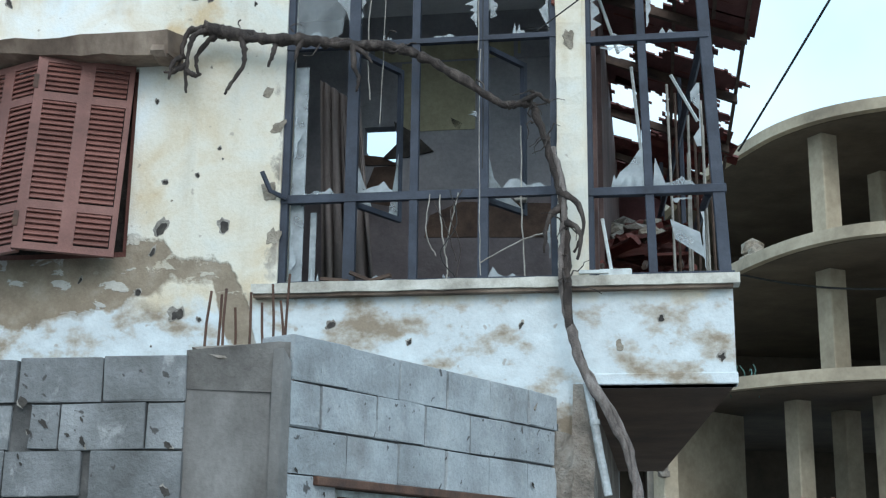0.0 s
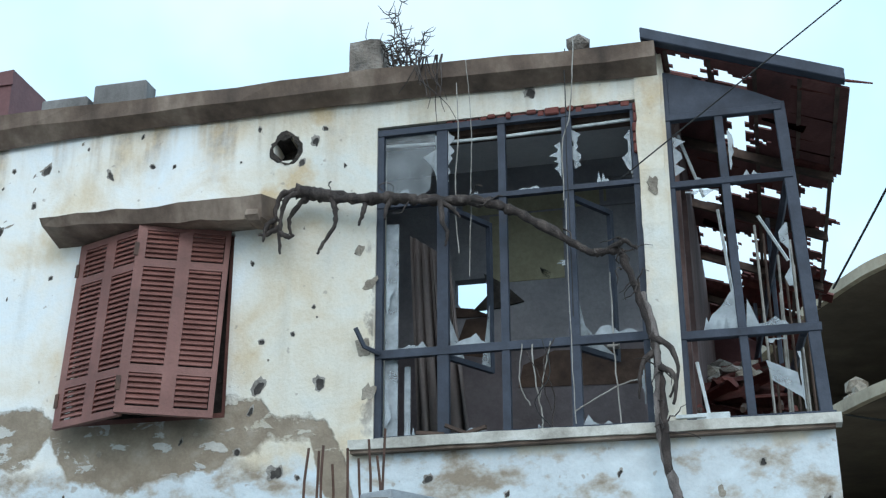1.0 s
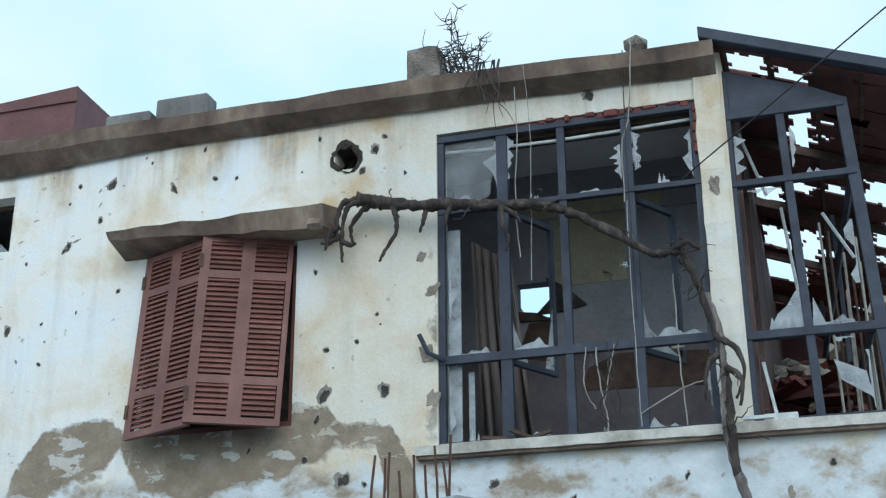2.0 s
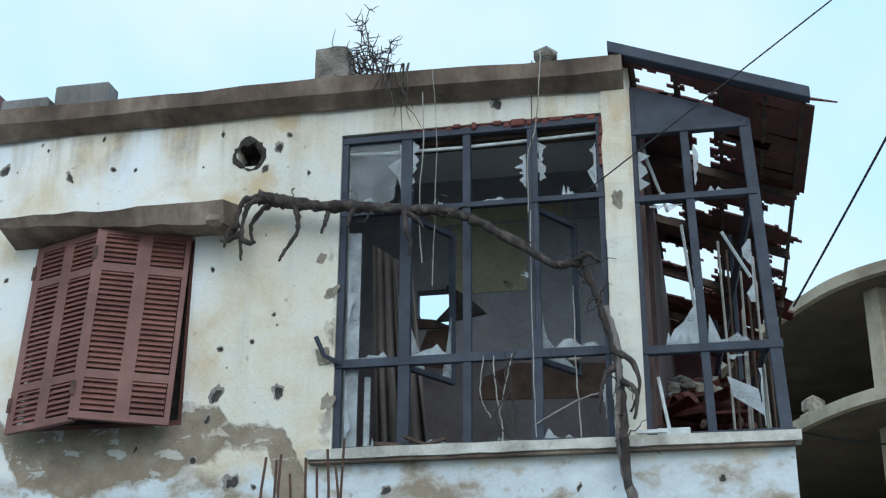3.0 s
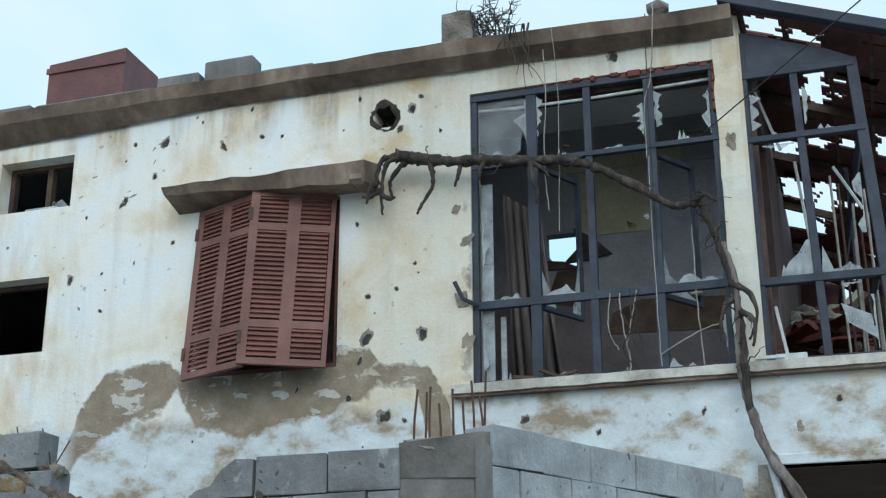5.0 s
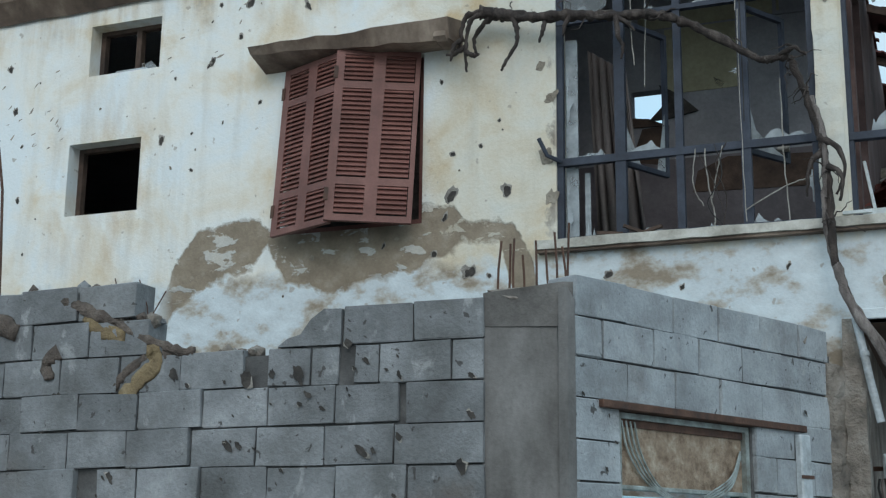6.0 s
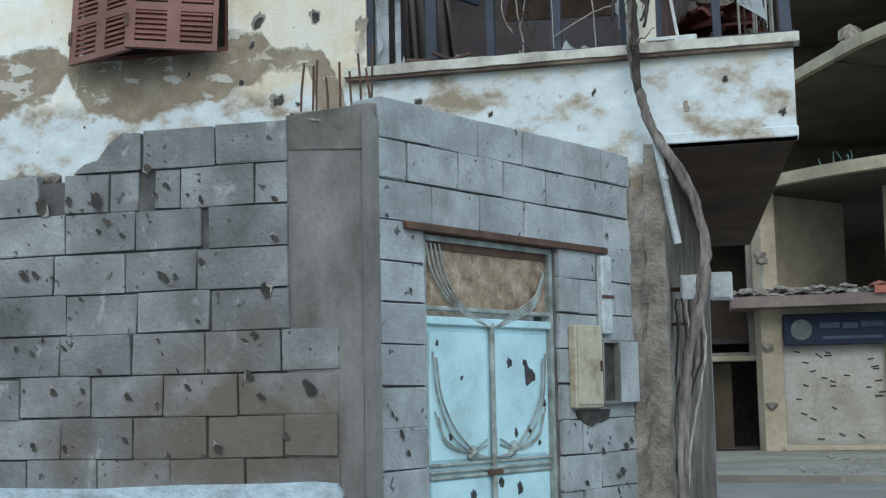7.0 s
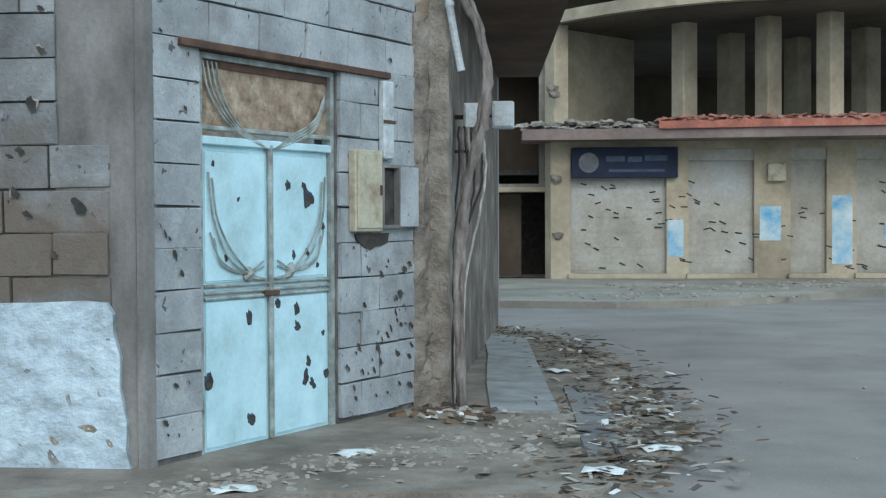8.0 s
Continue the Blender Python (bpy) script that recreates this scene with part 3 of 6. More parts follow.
for z in levels:
    lo = [bm.verts.new((x + r.uniform(-0.008, 0.008), y + r.uniform(-0.006, 0.006), z + (r.uniform(-0.03, 0.02) if z > 2.05 else 0))) for x, y in prof]
    if prev:
        for k in range(5):
            bm.faces.new((prev[k], prev[(k + 1) % 5], lo[(k + 1) % 5], lo[k]))
    else:
        bm.faces.new(lo[::-1])
    prev = lo
bm.faces.new(prev)
part("shaft", bm, CONCRETE, pillar)
bm = bmesh.new()
lo = [bm.verts.new((x * 1.012 + 0.001, y - 0.009 if y < 0.2 else y, 1.9 + r.uniform(-0.04, 0.05))) for x, y in prof]
hi = [bm.verts.new((x * 1.012 + 0.001, y - 0.009 if y < 0.2 else y, 2.085 + r.uniform(-0.02, 0.02))) for x, y in prof]
for k in range(5):
    bm.faces.new((lo[k], lo[(k + 1) % 5], hi[(k + 1) % 5], hi[k]))
bm.faces.new(lo[::-1]), bm.faces.new(hi)
part("damp_head", bm, surface("damp_concrete", (0.15, 0.143, 0.136), (0.08, 0.075, 0.07), (0.22, 0.212, 0.204), 4, 40, relief=0.8), pillar, "dark damp head of the pillar")
bm = hump(0.15, 0.06, random.Random(3))
bmesh.ops.scale(bm, vec=(1.5, 1.1, 1), verts=bm.verts)
part("crumbled_cap", bm, ROUGHCON, pillar, m=pose(-0.23, 0.12, 2.05))
r = random.Random(21)
for x, y, h, lean in ((-0.4, 0.1, 0.31, 0.02), (-0.35, 0.14, 0.3, 0.01), (-0.31, 0.1, 0.32, 0.0), (-0.27, 0.16, 0.24, -0.01), (-0.19, 0.12, 0.3, 0.0), (-0.13, 0.16, 0.26, -0.02), (-0.07, 0.1, 0.33, -0.01), (-0.03, 0.13, 0.26, -0.02), (-0.05, 0.2, 0.4, 0.02)):
    bm = tube(bmesh.new(), [(x, y, 2.0), (x + lean * 0.5 + r.uniform(-0.006, 0.006), y, 2.05 + h * 0.5), (x + lean, y + r.uniform(-0.02, 0.02), 2.05 + h)], 0.007, sides=6)
    part("reinforcing_bar", bm, RUST, pillar, "rusty reinforcing bar" if x == -0.4 else "")

# starter bars and wire on the broken left part of the wall
tangle = thing("wire_tangle", YARD, "thin rusty bars and wire on the broken wall", "wire")
for x, h, l in ((-3.228, 0.22, 0.03), (-3.093, 0.26, -0.04), (-2.711, 0.3, -0.1), (-2.647, 0.24, 0.06), (-2.569, 0.2, 0.12), (-2.518, 0.28, -0.12)):
    bm = tube(bmesh.new(), [(x, 0.08, 1.9), (x + l * 0.4, 0.09, 1.97 + h * 0.6), (x + l, 0.1, 2.02 + h)], 0.004, sides=5)
    part("wire", bm, RUST, tangle)
bm = tube(bmesh.new(), [(-3.65, 0.1, 2.1), (-3.68, 0.1, 2.55), (-3.72, 0.11, 2.95), (-3.78, 0.11, 3.24)], 0.009, sides=6)
part("bar", bm, RUST, tangle)

# ---- gate wall ----
gate_wall = thing("wall_gate", GATE, "grey concrete block wall round a steel gate", "wall", kind="structure")
part("core", pierced(0.02, 2.5, GZ, 1.98, 0.02, 0.17, [(0.42, 1.6, GZ, 1.48)]), MORTAR, gate_wall)
bm = sheet([(0.0, GZ), (0.06, GZ), (0.055, 2.0), (0.0, 2.06)], -0.012, 0.05)
part("corner_joint", bm, CONCRETE, gate_wall)
for k, (x, z, w) in enumerate(((1.14, 2.1, 0.06), (2.05, 2.06, 0.05), (2.2, 2.06, 0.08), (2.34, 2.05, 0.07), (2.45, 2.04, 0.06))):
    part("mortar_lump", hump(w, w * 0.8, random.Random(70 + k)), ROUGHCON, gate_wall, m=pose(x, 0.07, z))
lintel = thing("gate_lintel", GATE, "rusty brown steel angle lintel over the gate", "lintel")
bm = boxes((0.24, 2.12, -0.035, 0.05, 1.475, 1.515))
bmesh.ops.bevel(bm, geom=list(bm.edges), offset=0.004, segments=1, affect="EDGES")
part("flange", bm, RUST, lintel)
part("web", boxes((0.3, 2.05, 0.05, 0.058, 1.4, 1.5)), RUST, lintel)

end_pillar = thing("end_pillar", GATE, "crumbling brown concrete pillar beside the gate wall", "pillar")
bm = bmesh.new()
bmesh.ops.create_grid(bm, x_segments=6, y_segments=30, size=0.5)
r = random.Random(5)
for v in bm.verts:
    u, w = v.co.x + 0.5, v.co.y + 0.5
    v.co = (2.42 + 0.36 * u, -0.05 + 0.05 * (abs(u - 0.5) * 2) ** 3 + r.uniform(-0.018, 0.018), GZ + (2.55 - 0.05 * u) * w)
ext = bmesh.ops.extrude_face_region(bm, geom=list(bm.faces))
for v in [g for g in ext["geom"] if isinstance(g, bmesh.types.BMVert)]:
    v.co.y = 0.32
part("shaft", bm, ROUGHCON, end_pillar)

# ---- the steel gate ----
gate = thing("steel_gate", GATE, "pale blue double-leaf steel gate, dented and bullet-holed", "gate")
part("frame", pierced(0.42, 1.6, GZ + 0.01, 1.47, 0.03, 0.09, [(0.455, 1.565, GZ + 0.03, 1.44)]), SCROLL, gate)


def leaf(x0, x1, sx):
    lf = part("leaf", boxes((x0, x1, 0.055, 0.075, GZ + 0.03, 1.0)), GATEPAINT, gate)
    w = x1 - x0
    mid = (x0 + x1) / 2
    for z0, z1 in ((GZ + 0.05, 0.19), (0.29, 0.97)):
        bm = boxes((x0 + 0.03, x1 - 0.03, 0.045, 0.056, z0, z1))
        bmesh.ops.bevel(bm, geom=list(bm.edges), offset=0.008, segments=1, affect="EDGES")
        part("panel", bm, GATEPAINT, lf)
    for z in (0.205, 0.235, 0.27):
        part("rail", tube(bmesh.new(), [(x0 + 0.01, 0.045, z), (x1 - 0.01, 0.045, z)], 0.011, sides=8), SCROLL, lf)
    for k in range(2):
        o = 0.03 * k
        pts = [(mid - sx * (w * 0.42 - o), 0.035, 0.86 - o), (mid - sx * (w * 0.36 - o), 0.03, 0.62), (mid - sx * (w * 0.15 - o), 0.03, 0.42 + o), (mid + sx * (w * 0.2), 0.03, 0.31 + o * 0.5), (mid + sx * w * 0.44, 0.035, 0.29)]
        part("scroll", tube(bmesh.new(), smooth_line(pts, 5), 0.006, sides=6), SCROLL, lf)
        pts = [(mid - sx * (w * 0.4 - o), 0.035, 0.55 - o), (mid - sx * (w * 0.25), 0.03, 0.4 - o * 0.5), (mid + sx * w * 0.1, 0.03, 0.33), (mid + sx * w * 0.4, 0.035, 0.36 + o)]
        part("scroll", tube(bmesh.new(), smooth_line(pts, 5), 0.005, sides=6), SCROLL, lf)
    bm = hump(0.05, 0.03, random.Random(int(x0 * 100)))
    bmesh.ops.rotate(bm, matrix=Matrix.Rotation(radians(90), 3, "X"), verts=bm.verts)
    part("rosette", bm, SCROLL, lf, m=pose(mid + sx * w * 0.18, 0.045, 0.33))
    return lf


leaf(0.46, 1.005, 1)
leaf(1.015, 1.56, -1)
part("meeting_bar", tube(bmesh.new(), [(1.01, 0.035, GZ + 0.04), (1.01, 0.035, 1.02)], 0.016, sides=8), SCROLL, gate)
part("transom_bar", boxes((0.45, 1.57, 0.025, 0.075, 1.0, 1.045), bevel=0.006), GATEPAINT, gate)
part("transom_bar", boxes((0.45, 1.57, 0.03, 0.07, 1.075, 1.1), bevel=0.005), SCROLL, gate)
part("fanlight", boxes((0.46, 1.56, 0.06, 0.07, 1.1, 1.44)), FANLIGHT, gate, "brown weathered fanlight sheet")
for k in range(4):
    o = 0.035 * k
    pts = [(0.475 + o, 0.045, 1.43), (0.52 + o, 0.04, 1.27), (0.66 + o * 0.8, 0.035, 1.12), (0.86 + o * 0.5, 0.03, 1.03), (1.02, 0.03, 1.0), (1.2, 0.03, 1.04 + o * 0.4), (1.42, 0.035, 1.13 + o * 0.5), (1.53, 0.045, 1.3 + o * 0.3)]
    part("fan_scroll", tube(bmesh.new(), smooth_line(pts, 5), 0.006, sides=6), SCROLL, gate)
part("bolt", boxes((0.95, 1.07, 0.015, 0.04, 0.2, 0.23), bevel=0.004), RUST, gate)


def scar(parent, x, y, z, rad, seed, rim=None, hole=True):
    """A bullet scar: ragged pit, its inner shade painted dark, half ringed by a chipped rim, a few millimetres deep."""
    rr = random.Random(seed)
    n = 18
    ax, lean = rr.uniform(0.55, 1.0), rr.uniform(-0.7, 0.7)
    raw = [rad * rr.uniform(0.3, 1.3) for _ in range(n)]
    rads = [(raw[k - 1] + raw[k] * 2 + raw[(k + 1) % n]) / 4 for k in range(n)]

    def ring(bm, f, yy, grow=0.0):
        out = []
        for k in range(n):
            a = 6.283 * k / n
            q = rads[k] * f + grow * rad * (0.5 + 0.5 * math.cos(a - 2.2)) * rr.uniform(0.2, 1.3)
            px, pz = math.cos(a) * q * ax, math.sin(a) * q
            out.append(bm.verts.new((px + lean * pz * 0.5, yy, pz)))
        return out

    bm = bmesh.new()
    rings = [ring(bm, 1.0, 0.001, 0.75), ring(bm, 1.0, -0.004, 0.35), ring(bm, 0.9, -0.002)]
    for a, b in zip(rings, rings[1:]):
        for k in range(n):
            bm.faces.new((a[k], a[(k + 1) % n], b[(k + 1) % n], b[k]))
    edge = part("bullet_scar" if hole else "plaster_spall", bm, rim or (CHIP if hole else SPALL), parent, m=pose(x, y, z))
    b2 = bmesh.new()
    vs = ring(b2, 0.95, -0.0028)
    c = b2.verts.new((0, 0.0, 0))
    for k in range(n):
        b2.faces.new((vs[k], vs[(k + 1) % n], c))
    part("hole", b2, BLACKHOLE if hole else SPALL, edge)


def pit(parent, x, y, z, rad, seed, mat=None, turn=1, slim=1.0):
    """A ragged slanting gouge in a block: flat bottom with its shade painted dark, one pale chipped lip."""
    rr = random.Random(seed)
    n = 13
    lean, thin = rr.uniform(0.35, 1.0) * turn, rr.uniform(0.35, 0.65) * slim
    raw = [rad * rr.uniform(0.6, 1.2) for _ in range(n)]
    ca, sa = math.cos(lean), math.sin(lean)
    bm, lip = bmesh.new(), bmesh.new()
    rim = []
    for k in range(n):
        a = 6.283 * k / n
        px, pz = math.cos(a) * raw[k] * thin, math.sin(a) * raw[k]
        rim.append((px * ca - pz * sa, pz * ca + px * sa))
    vs = [bm.verts.new((px, 0, pz)) for px, pz in rim]
    c = bm.verts.new((0, 0.0015, 0))
    for k in range(n):
        bm.faces.new((vs[k], vs[(k + 1) % n], c))
    gouge = part("bullet_scar", bm, mat or BLACKHOLE, parent, m=pose(x, y, z))
    if rr.random() < 0.5:
        k0 = rr.randrange(n)
        ks = [(k0 + k) % n for k in range(5)]
        grow = (1.0, 1.25, 1.5, 1.3, 1.0)
        a = [lip.verts.new((rim[k][0] * 0.97, -0.001, rim[k][1] * 0.97)) for k in ks]
        b = [lip.verts.new((rim[k][0] * g, 0.0, rim[k][1] * g)) for k, g in zip(ks, grow)]
        for k in range(4):
            lip.faces.new((a[k], a[k + 1], b[k + 1], b[k]))
        part("chipped_lip", lip, CHIP, gouge)
    else:
        lip.free()


r = random.Random(31)
for x, z, s in ((0.84, 0.08, 0.05), (1.25, 0.1, 0.05), (1.26, 0.01, 0.035), (1.5, -0.04, 0.022), (1.36, -0.2, 0.035), (1.33, -0.29, 0.05), (1.4, -0.33, 0.04), (1.53, -0.28, 0.04), (0.51, -0.22, 0.06), (0.85, -0.46, 0.04), (1.18, 0.8, 0.03), (1.38, 0.72, 0.065), (1.33, 0.8, 0.03), (1.03, 0.61, 0.025), (1.23, 0.41, 0.03), (1.5, 0.58, 0.03), (0.65, 0.41, 0.025), (1.36, 0.42, 0.025), (0.55, 0.9, 0.02), (0.75, 0.72, 0.015), (1.08, 0.15, 0.03), (1.45, 0.35, 0.02)):
    scar(gate, x, 0.044, z, s * 0.76, r.randrange(9999), STEEL)

# boxes on the gate wall
meter = thing("meter_box", GATE, "rust-stained ochre electricity meter box on the block wall", "meter box")
part("body", boxes((1.7, 1.99, -0.055, 0.0, 0.54, 1.03), bevel=0.008), OCHRE, meter)
part("door", boxes((1.715, 1.975, -0.064, -0.055, 0.56, 1.01), bevel=0.004), OCHRE, meter)
part("latch", boxes((1.945, 1.96, -0.074, -0.064, 0.76, 0.82)), RUST, meter)
part("soot_skirt", sheet([(1.75, 0.53), (2.12, 0.53), (2.1, 0.47), (2.02, 0.45), (1.97, 0.45), (1.92, 0.43), (1.86, 0.44), (1.81, 0.47), (1.77, 0.49)], -0.014, 0.0), BLACKHOLE, meter)
niche = thing("open_box", GATE, "dark open electric box with hanging door", "electric box")
part("body", pierced(2.0, 2.4, 0.56, 0.95, -0.05, 0.0, [(2.015, 2.18, 0.58, 0.93)]), CONCRETE, niche)
# back painted near-black for the shade inside the open box
part("back", boxes((2.01, 2.19, -0.012, -0.006, 0.575, 0.935)), BLACKHOLE, niche)
part("door", boxes((0.0, 0.19, -0.008, 0.0, 0.57, 0.94)), GATEBLOCK, niche, m=pose(2.185, -0.052, 0, rz=-3))
pale = thing("zinc_cover", GATE, "pale zinc cable cover standing on the wall", "cable cover")
part("cover", boxes((2.02, 2.13, -0.05, 0.0, 0.98, 1.46), bevel=0.01), ZINC, pale)
part("strap", boxes((2.012, 2.138, -0.056, -0.048, 1.2, 1.22)), RUST, pale)
for k, (x, z, s) in enumerate(((2.3, 0.3, 0.03), (1.85, 0.1, 0.025), (2.1, -0.1, 0.03), (1.95, -0.3, 0.025), (2.25, 0.15, 0.035), (0.25, 0.35, 0.02), (0.2, -0.2, 0.02), (1.75, -0.45, 0.02), (2.35, -0.25, 0.025), (2.15, 1.6, 0.02))):
    pit(gate_wall, x, -0.0125, z, s * 1.1, 500 + k)
r = random.Random(77)
for k, (x, z, s) in enumerate(((-1.114, 1.264, 0.05), (-1.918, 1.303, 0.045), (-1.439, 1.569, 0.03), (-0.643, 0.751, 0.04), (-0.317, 0.679, 0.05), (-0.978, 0.699, 0.03), (-0.555, 1.18, 0.045), (-1.676, 0.912, 0.03), (-2.227, 1.354, 0.04), (-2.673, 1.142, 0.04), (-1.322, 0.434, 0.03), (-0.809, 0.389, 0.035), (-0.446, 0.445, 0.03), (-1.498, 1.677, 0.06), (-1.821, 1.668, 0.06), (-2.29, 1.707, 0.045), (-1.206, 1.834, 0.03), (-3.067, 1.601, 0.05), (-0.921, 1.031, 0.02), (-1.581, 1.168, 0.02), (-2.544, 0.752, 0.03), (-0.665, 0.925, 0.025), (-1.149, 0.615, 0.02))):
    pit(yard_wall, x, -0.0135, z, s, 900 + k)

# many small nicks in the blocks, thickest low on the gate wall
for k in range(90):
    x, z = r.uniform(-3.3, -0.46), r.uniform(0.3, 1.78)
    pit(yard_wall, x, -0.0128, z, r.choice((0.012, 0.016, 0.022, 0.03)), 6000 + k)
for k in range(44):
    x, z = (r.uniform(1.66, 2.4), r.uniform(-0.55, 0.45)) if k % 4 else (r.uniform(0.1, 0.38), r.uniform(-0.5, 1.6))
    pit(gate_wall, x, -0.0118, z, r.choice((0.014, 0.018, 0.026, 0.034)), 7000 + k)


for k in range(22):
    pit(yard_wall, r.uniform(-1.6, -0.16), -0.0362, r.uniform(-0.55, 0.17), r.choice((0.012, 0.018, 0.03, 0.042)), 6500 + k, r.choice((SPALL, BLOCK)), r.choice((1, 2)))


def smear(name, pts, w0, w1, mat, flat, seed, lab=""):
    """A flattened ragged streak of earth lying on the wall face."""
    q = random.Random(seed)
    bm = tube(bmesh.new(), smooth_line(pts, 5, 0.008, q), w0, w1, 9, 0.3, q)
    for v in bm.verts:
        v.co.y = -0.008 + (v.co.y + 0.008) * flat + q.uniform(-0.003, 0.003)
    part(name, bm, mat, yard_wall, lab, smooth=True)


CLAY = surface("ochre_clay", (0.25, 0.19, 0.105), (0.16, 0.115, 0.065), (0.33, 0.27, 0.17), 7, 50, relief=0.9, depth=0.015)
EARTH = surface("dark_dry_earth", (0.12, 0.095, 0.08), (0.055, 0.045, 0.038), (0.21, 0.175, 0.15), 9, 55, relief=1.0, depth=0.02)
smear("clay_smear", [(-2.47, -0.008, 1.891), (-2.416, -0.008, 1.789), (-2.524, -0.008, 1.683), (-2.59, -0.008, 1.585), (-2.582, -0.008, 1.485)], 0.045, 0.06, CLAY, 0.16, 1, "ochre clay smeared down the blocks")
smear("clay_smear", [(-2.934, -0.008, 2.08), (-2.803, -0.008, 1.995), (-2.634, -0.008, 1.954)], 0.035, 0.045, CLAY, 0.16, 2)
smear("earth_seam", [(-3.093, -0.008, 2.19), (-2.934, -0.008, 2.12), (-2.711, -0.008, 2.024), (-2.47, -0.008, 1.913), (-2.29, -0.008, 1.85), (-2.165, -0.008, 1.839)], 0.036, 0.022, EARTH, 0.45, 3, "dark earth caught along the broken course")
smear("earth_seam", [(-2.48, -0.008, 1.825), (-2.634, -0.008, 1.72), (-2.711, -0.008, 1.634)], 0.022, 0.028, EARTH, 0.3, 4)
smear("earth_seam", [(-3.093, -0.008, 1.873), (-3.174, -0.008, 1.82), (-3.147, -0.008, 1.717)], 0.045, 0.03, EARTH, 0.3, 5)
smear("earth_seam", [(-3.892, -0.008, 2.048), (-3.611, -0.008, 2.08), (-3.405, -0.008, 2.001)], 0.07, 0.05, EARTH, 0.5, 6)
r = random.Random(88)
for k in range(26):
    x = r.uniform(-3.4, -1.5)
    z = 1.83 if x > -2.44 else 2.04 if x > -2.75 else 2.25
    part("rubble_lump", hump(r.uniform(0.018, 0.05), r.uniform(0.02, 0.05), r), r.choice((EARTH, BLOCK, ROUGHCON)), yard_wall, m=pose(x, r.uniform(0.01, 0.14), z, 0, 0, r.uniform(0, 360)))

# ---- the house ----
house = thing("house", HOUSE, "war-damaged two-storey cream plastered house, shell-holed", "house")
WIN = (-0.07, 1.73, 2.88, 5.11)
SHUT = (-2.24, -1.1, 3.1, 4.42)
SMALL = ((-4.31, -3.6, 3.42, 4.04), (-4.17, -3.47, 4.63, 5.08))
SHELL = (-0.83, -0.65, 4.935, 5.115)
front = part("wall_front", pierced(-9, 1.92, GZ, 5.43, 0, 0.25, [WIN, SHUT, *SMALL, SHELL]), PLASTER, house)
# balcony parapet beyond the ground floor
part("balcony_parapet", boxes((1.92, 2.78, 0.0, 0.14, 2.22, 2.8)), PLASTER, house)
part("balcony_lip", boxes((1.9, 2.79, -0.012, 0.15, 2.22, 2.29), bevel=0.006), PLASTER, house)
part("parapet_side", slab([(2.64, 0.14), (2.775, 0.14), (2.375, 6.4), (2.24, 6.4)], 2.27, 2.8), PLASTER, house)
# floor slab, much darker and browner than the plaster round it
part("balcony_floor", slab([(1.9, 0.152), (2.772, 0.152), (2.372, 6.4), (1.9, 6.4)], 2.225, 2.269), surface("dark_brown_soffit", (0.1, 0.06, 0.042), (0.06, 0.037, 0.027), (0.14, 0.09, 0.066), 1.6, 20), house)
part("wall_side", boxes((1.72, 1.9, 0.25, 6.4, GZ, 2.224)), surface("brown_side_render", (0.15, 0.125, 0.105), (0.06, 0.048, 0.04), (0.3, 0.275, 0.245), 2.2, 25, relief=0.8, depth=0.02), house)
part("wall_back", boxes((-9, 1.9, 6.4, 6.6, GZ, 4.3)), GREYWALL, house)
# unseen wall piece, added to keep sky light out of the small-window rooms
part("wall_back_upper", boxes((-9, -0.84, 6.4, 6.6, 4.3, 5.43)), GREYWALL, house)
part("bay_back", sheet([(1.86, 2.3), (2.38, 2.3), (2.45, 5.27), (1.86, 5.5)], 6.4, 6.55), REDSHEET, house)
part("wall_end", boxes((-9, -8.8, 0.25, 6.4, GZ, 5.43)), PLASTER, house)
# eave, parapet, flat roof
bm = bmesh.new()
xs = [-9 + 0.33 * k for k in range(34)]
r = random.Random(12)
prof = ((-0.03, 5.3), (-0.15, 5.37), (-0.17, 5.482), (0.3, 5.56), (0.3, 5.434))
rows = [[bm.verts.new((min(x, 1.89), y + r.uniform(-0.012, 0.012), z + r.uniform(-0.008, 0.008) - (0.09 * min(max((-2.2 - x) / 2, 0), 1) if y == -0.03 else 0) - (0.04 * min(max((x - 0.3) / 1.5, 0), 1) if y < 0 else 0))) for y, z in prof] for x in xs]
for a, b in zip(rows, rows[1:]):
    for k in range(5):
        bm.faces.new((a[k], a[(k + 1) % 5], b[(k + 1) % 5], b[k]))
bm.faces.new(rows[0]), bm.faces.new(rows[-1][::-1])
part("eave", bm, EAVE, house, "brown rain-stained concrete eave")
part("roof", slab([(-9, 0.25), (1.9, 0.25), (1.9, 2.1), (0.9, 2.4), (0.2, 2.0), (-0.7, 2.2), (-0.7, 6.6), (-9, 6.6)], 5.432, 5.55), CONCRETE, house)
for x0, x1, h in ((-8.9, -6.6, 0.2), (-6.55, -4.2, 0.24), (-4.15, -3.0, 0.22), (-2.95, -2.55, 0.3), (-2.5, -2.05, 0.38), (-1.98, -1.5, 0.22), (-1.45, -0.8, 0.12)):
    bm = boxes((x0, x1, 0.32, 0.5, 5.54, 5.55 + h))
    bmesh.ops.bevel(bm, geom=list(bm.edges), offset=0.015, segments=1, affect="EDGES")
    part("parapet_block", bm, CONCRETE, house)
# sill
bm = boxes((-0.21, 2.82, -0.09, 0.05, 2.815, 2.88))
bmesh.ops.subdivide_edges(bm, edges=[e for e in bm.edges if abs(e.verts[0].co.x - e.verts[1].co.x) > 1], cuts=24)
r = random.Random(2)
for v in bm.verts:
    v.co += Vector((0, r.uniform(-0.004, 0.004), r.uniform(-0.003, 0.003)))
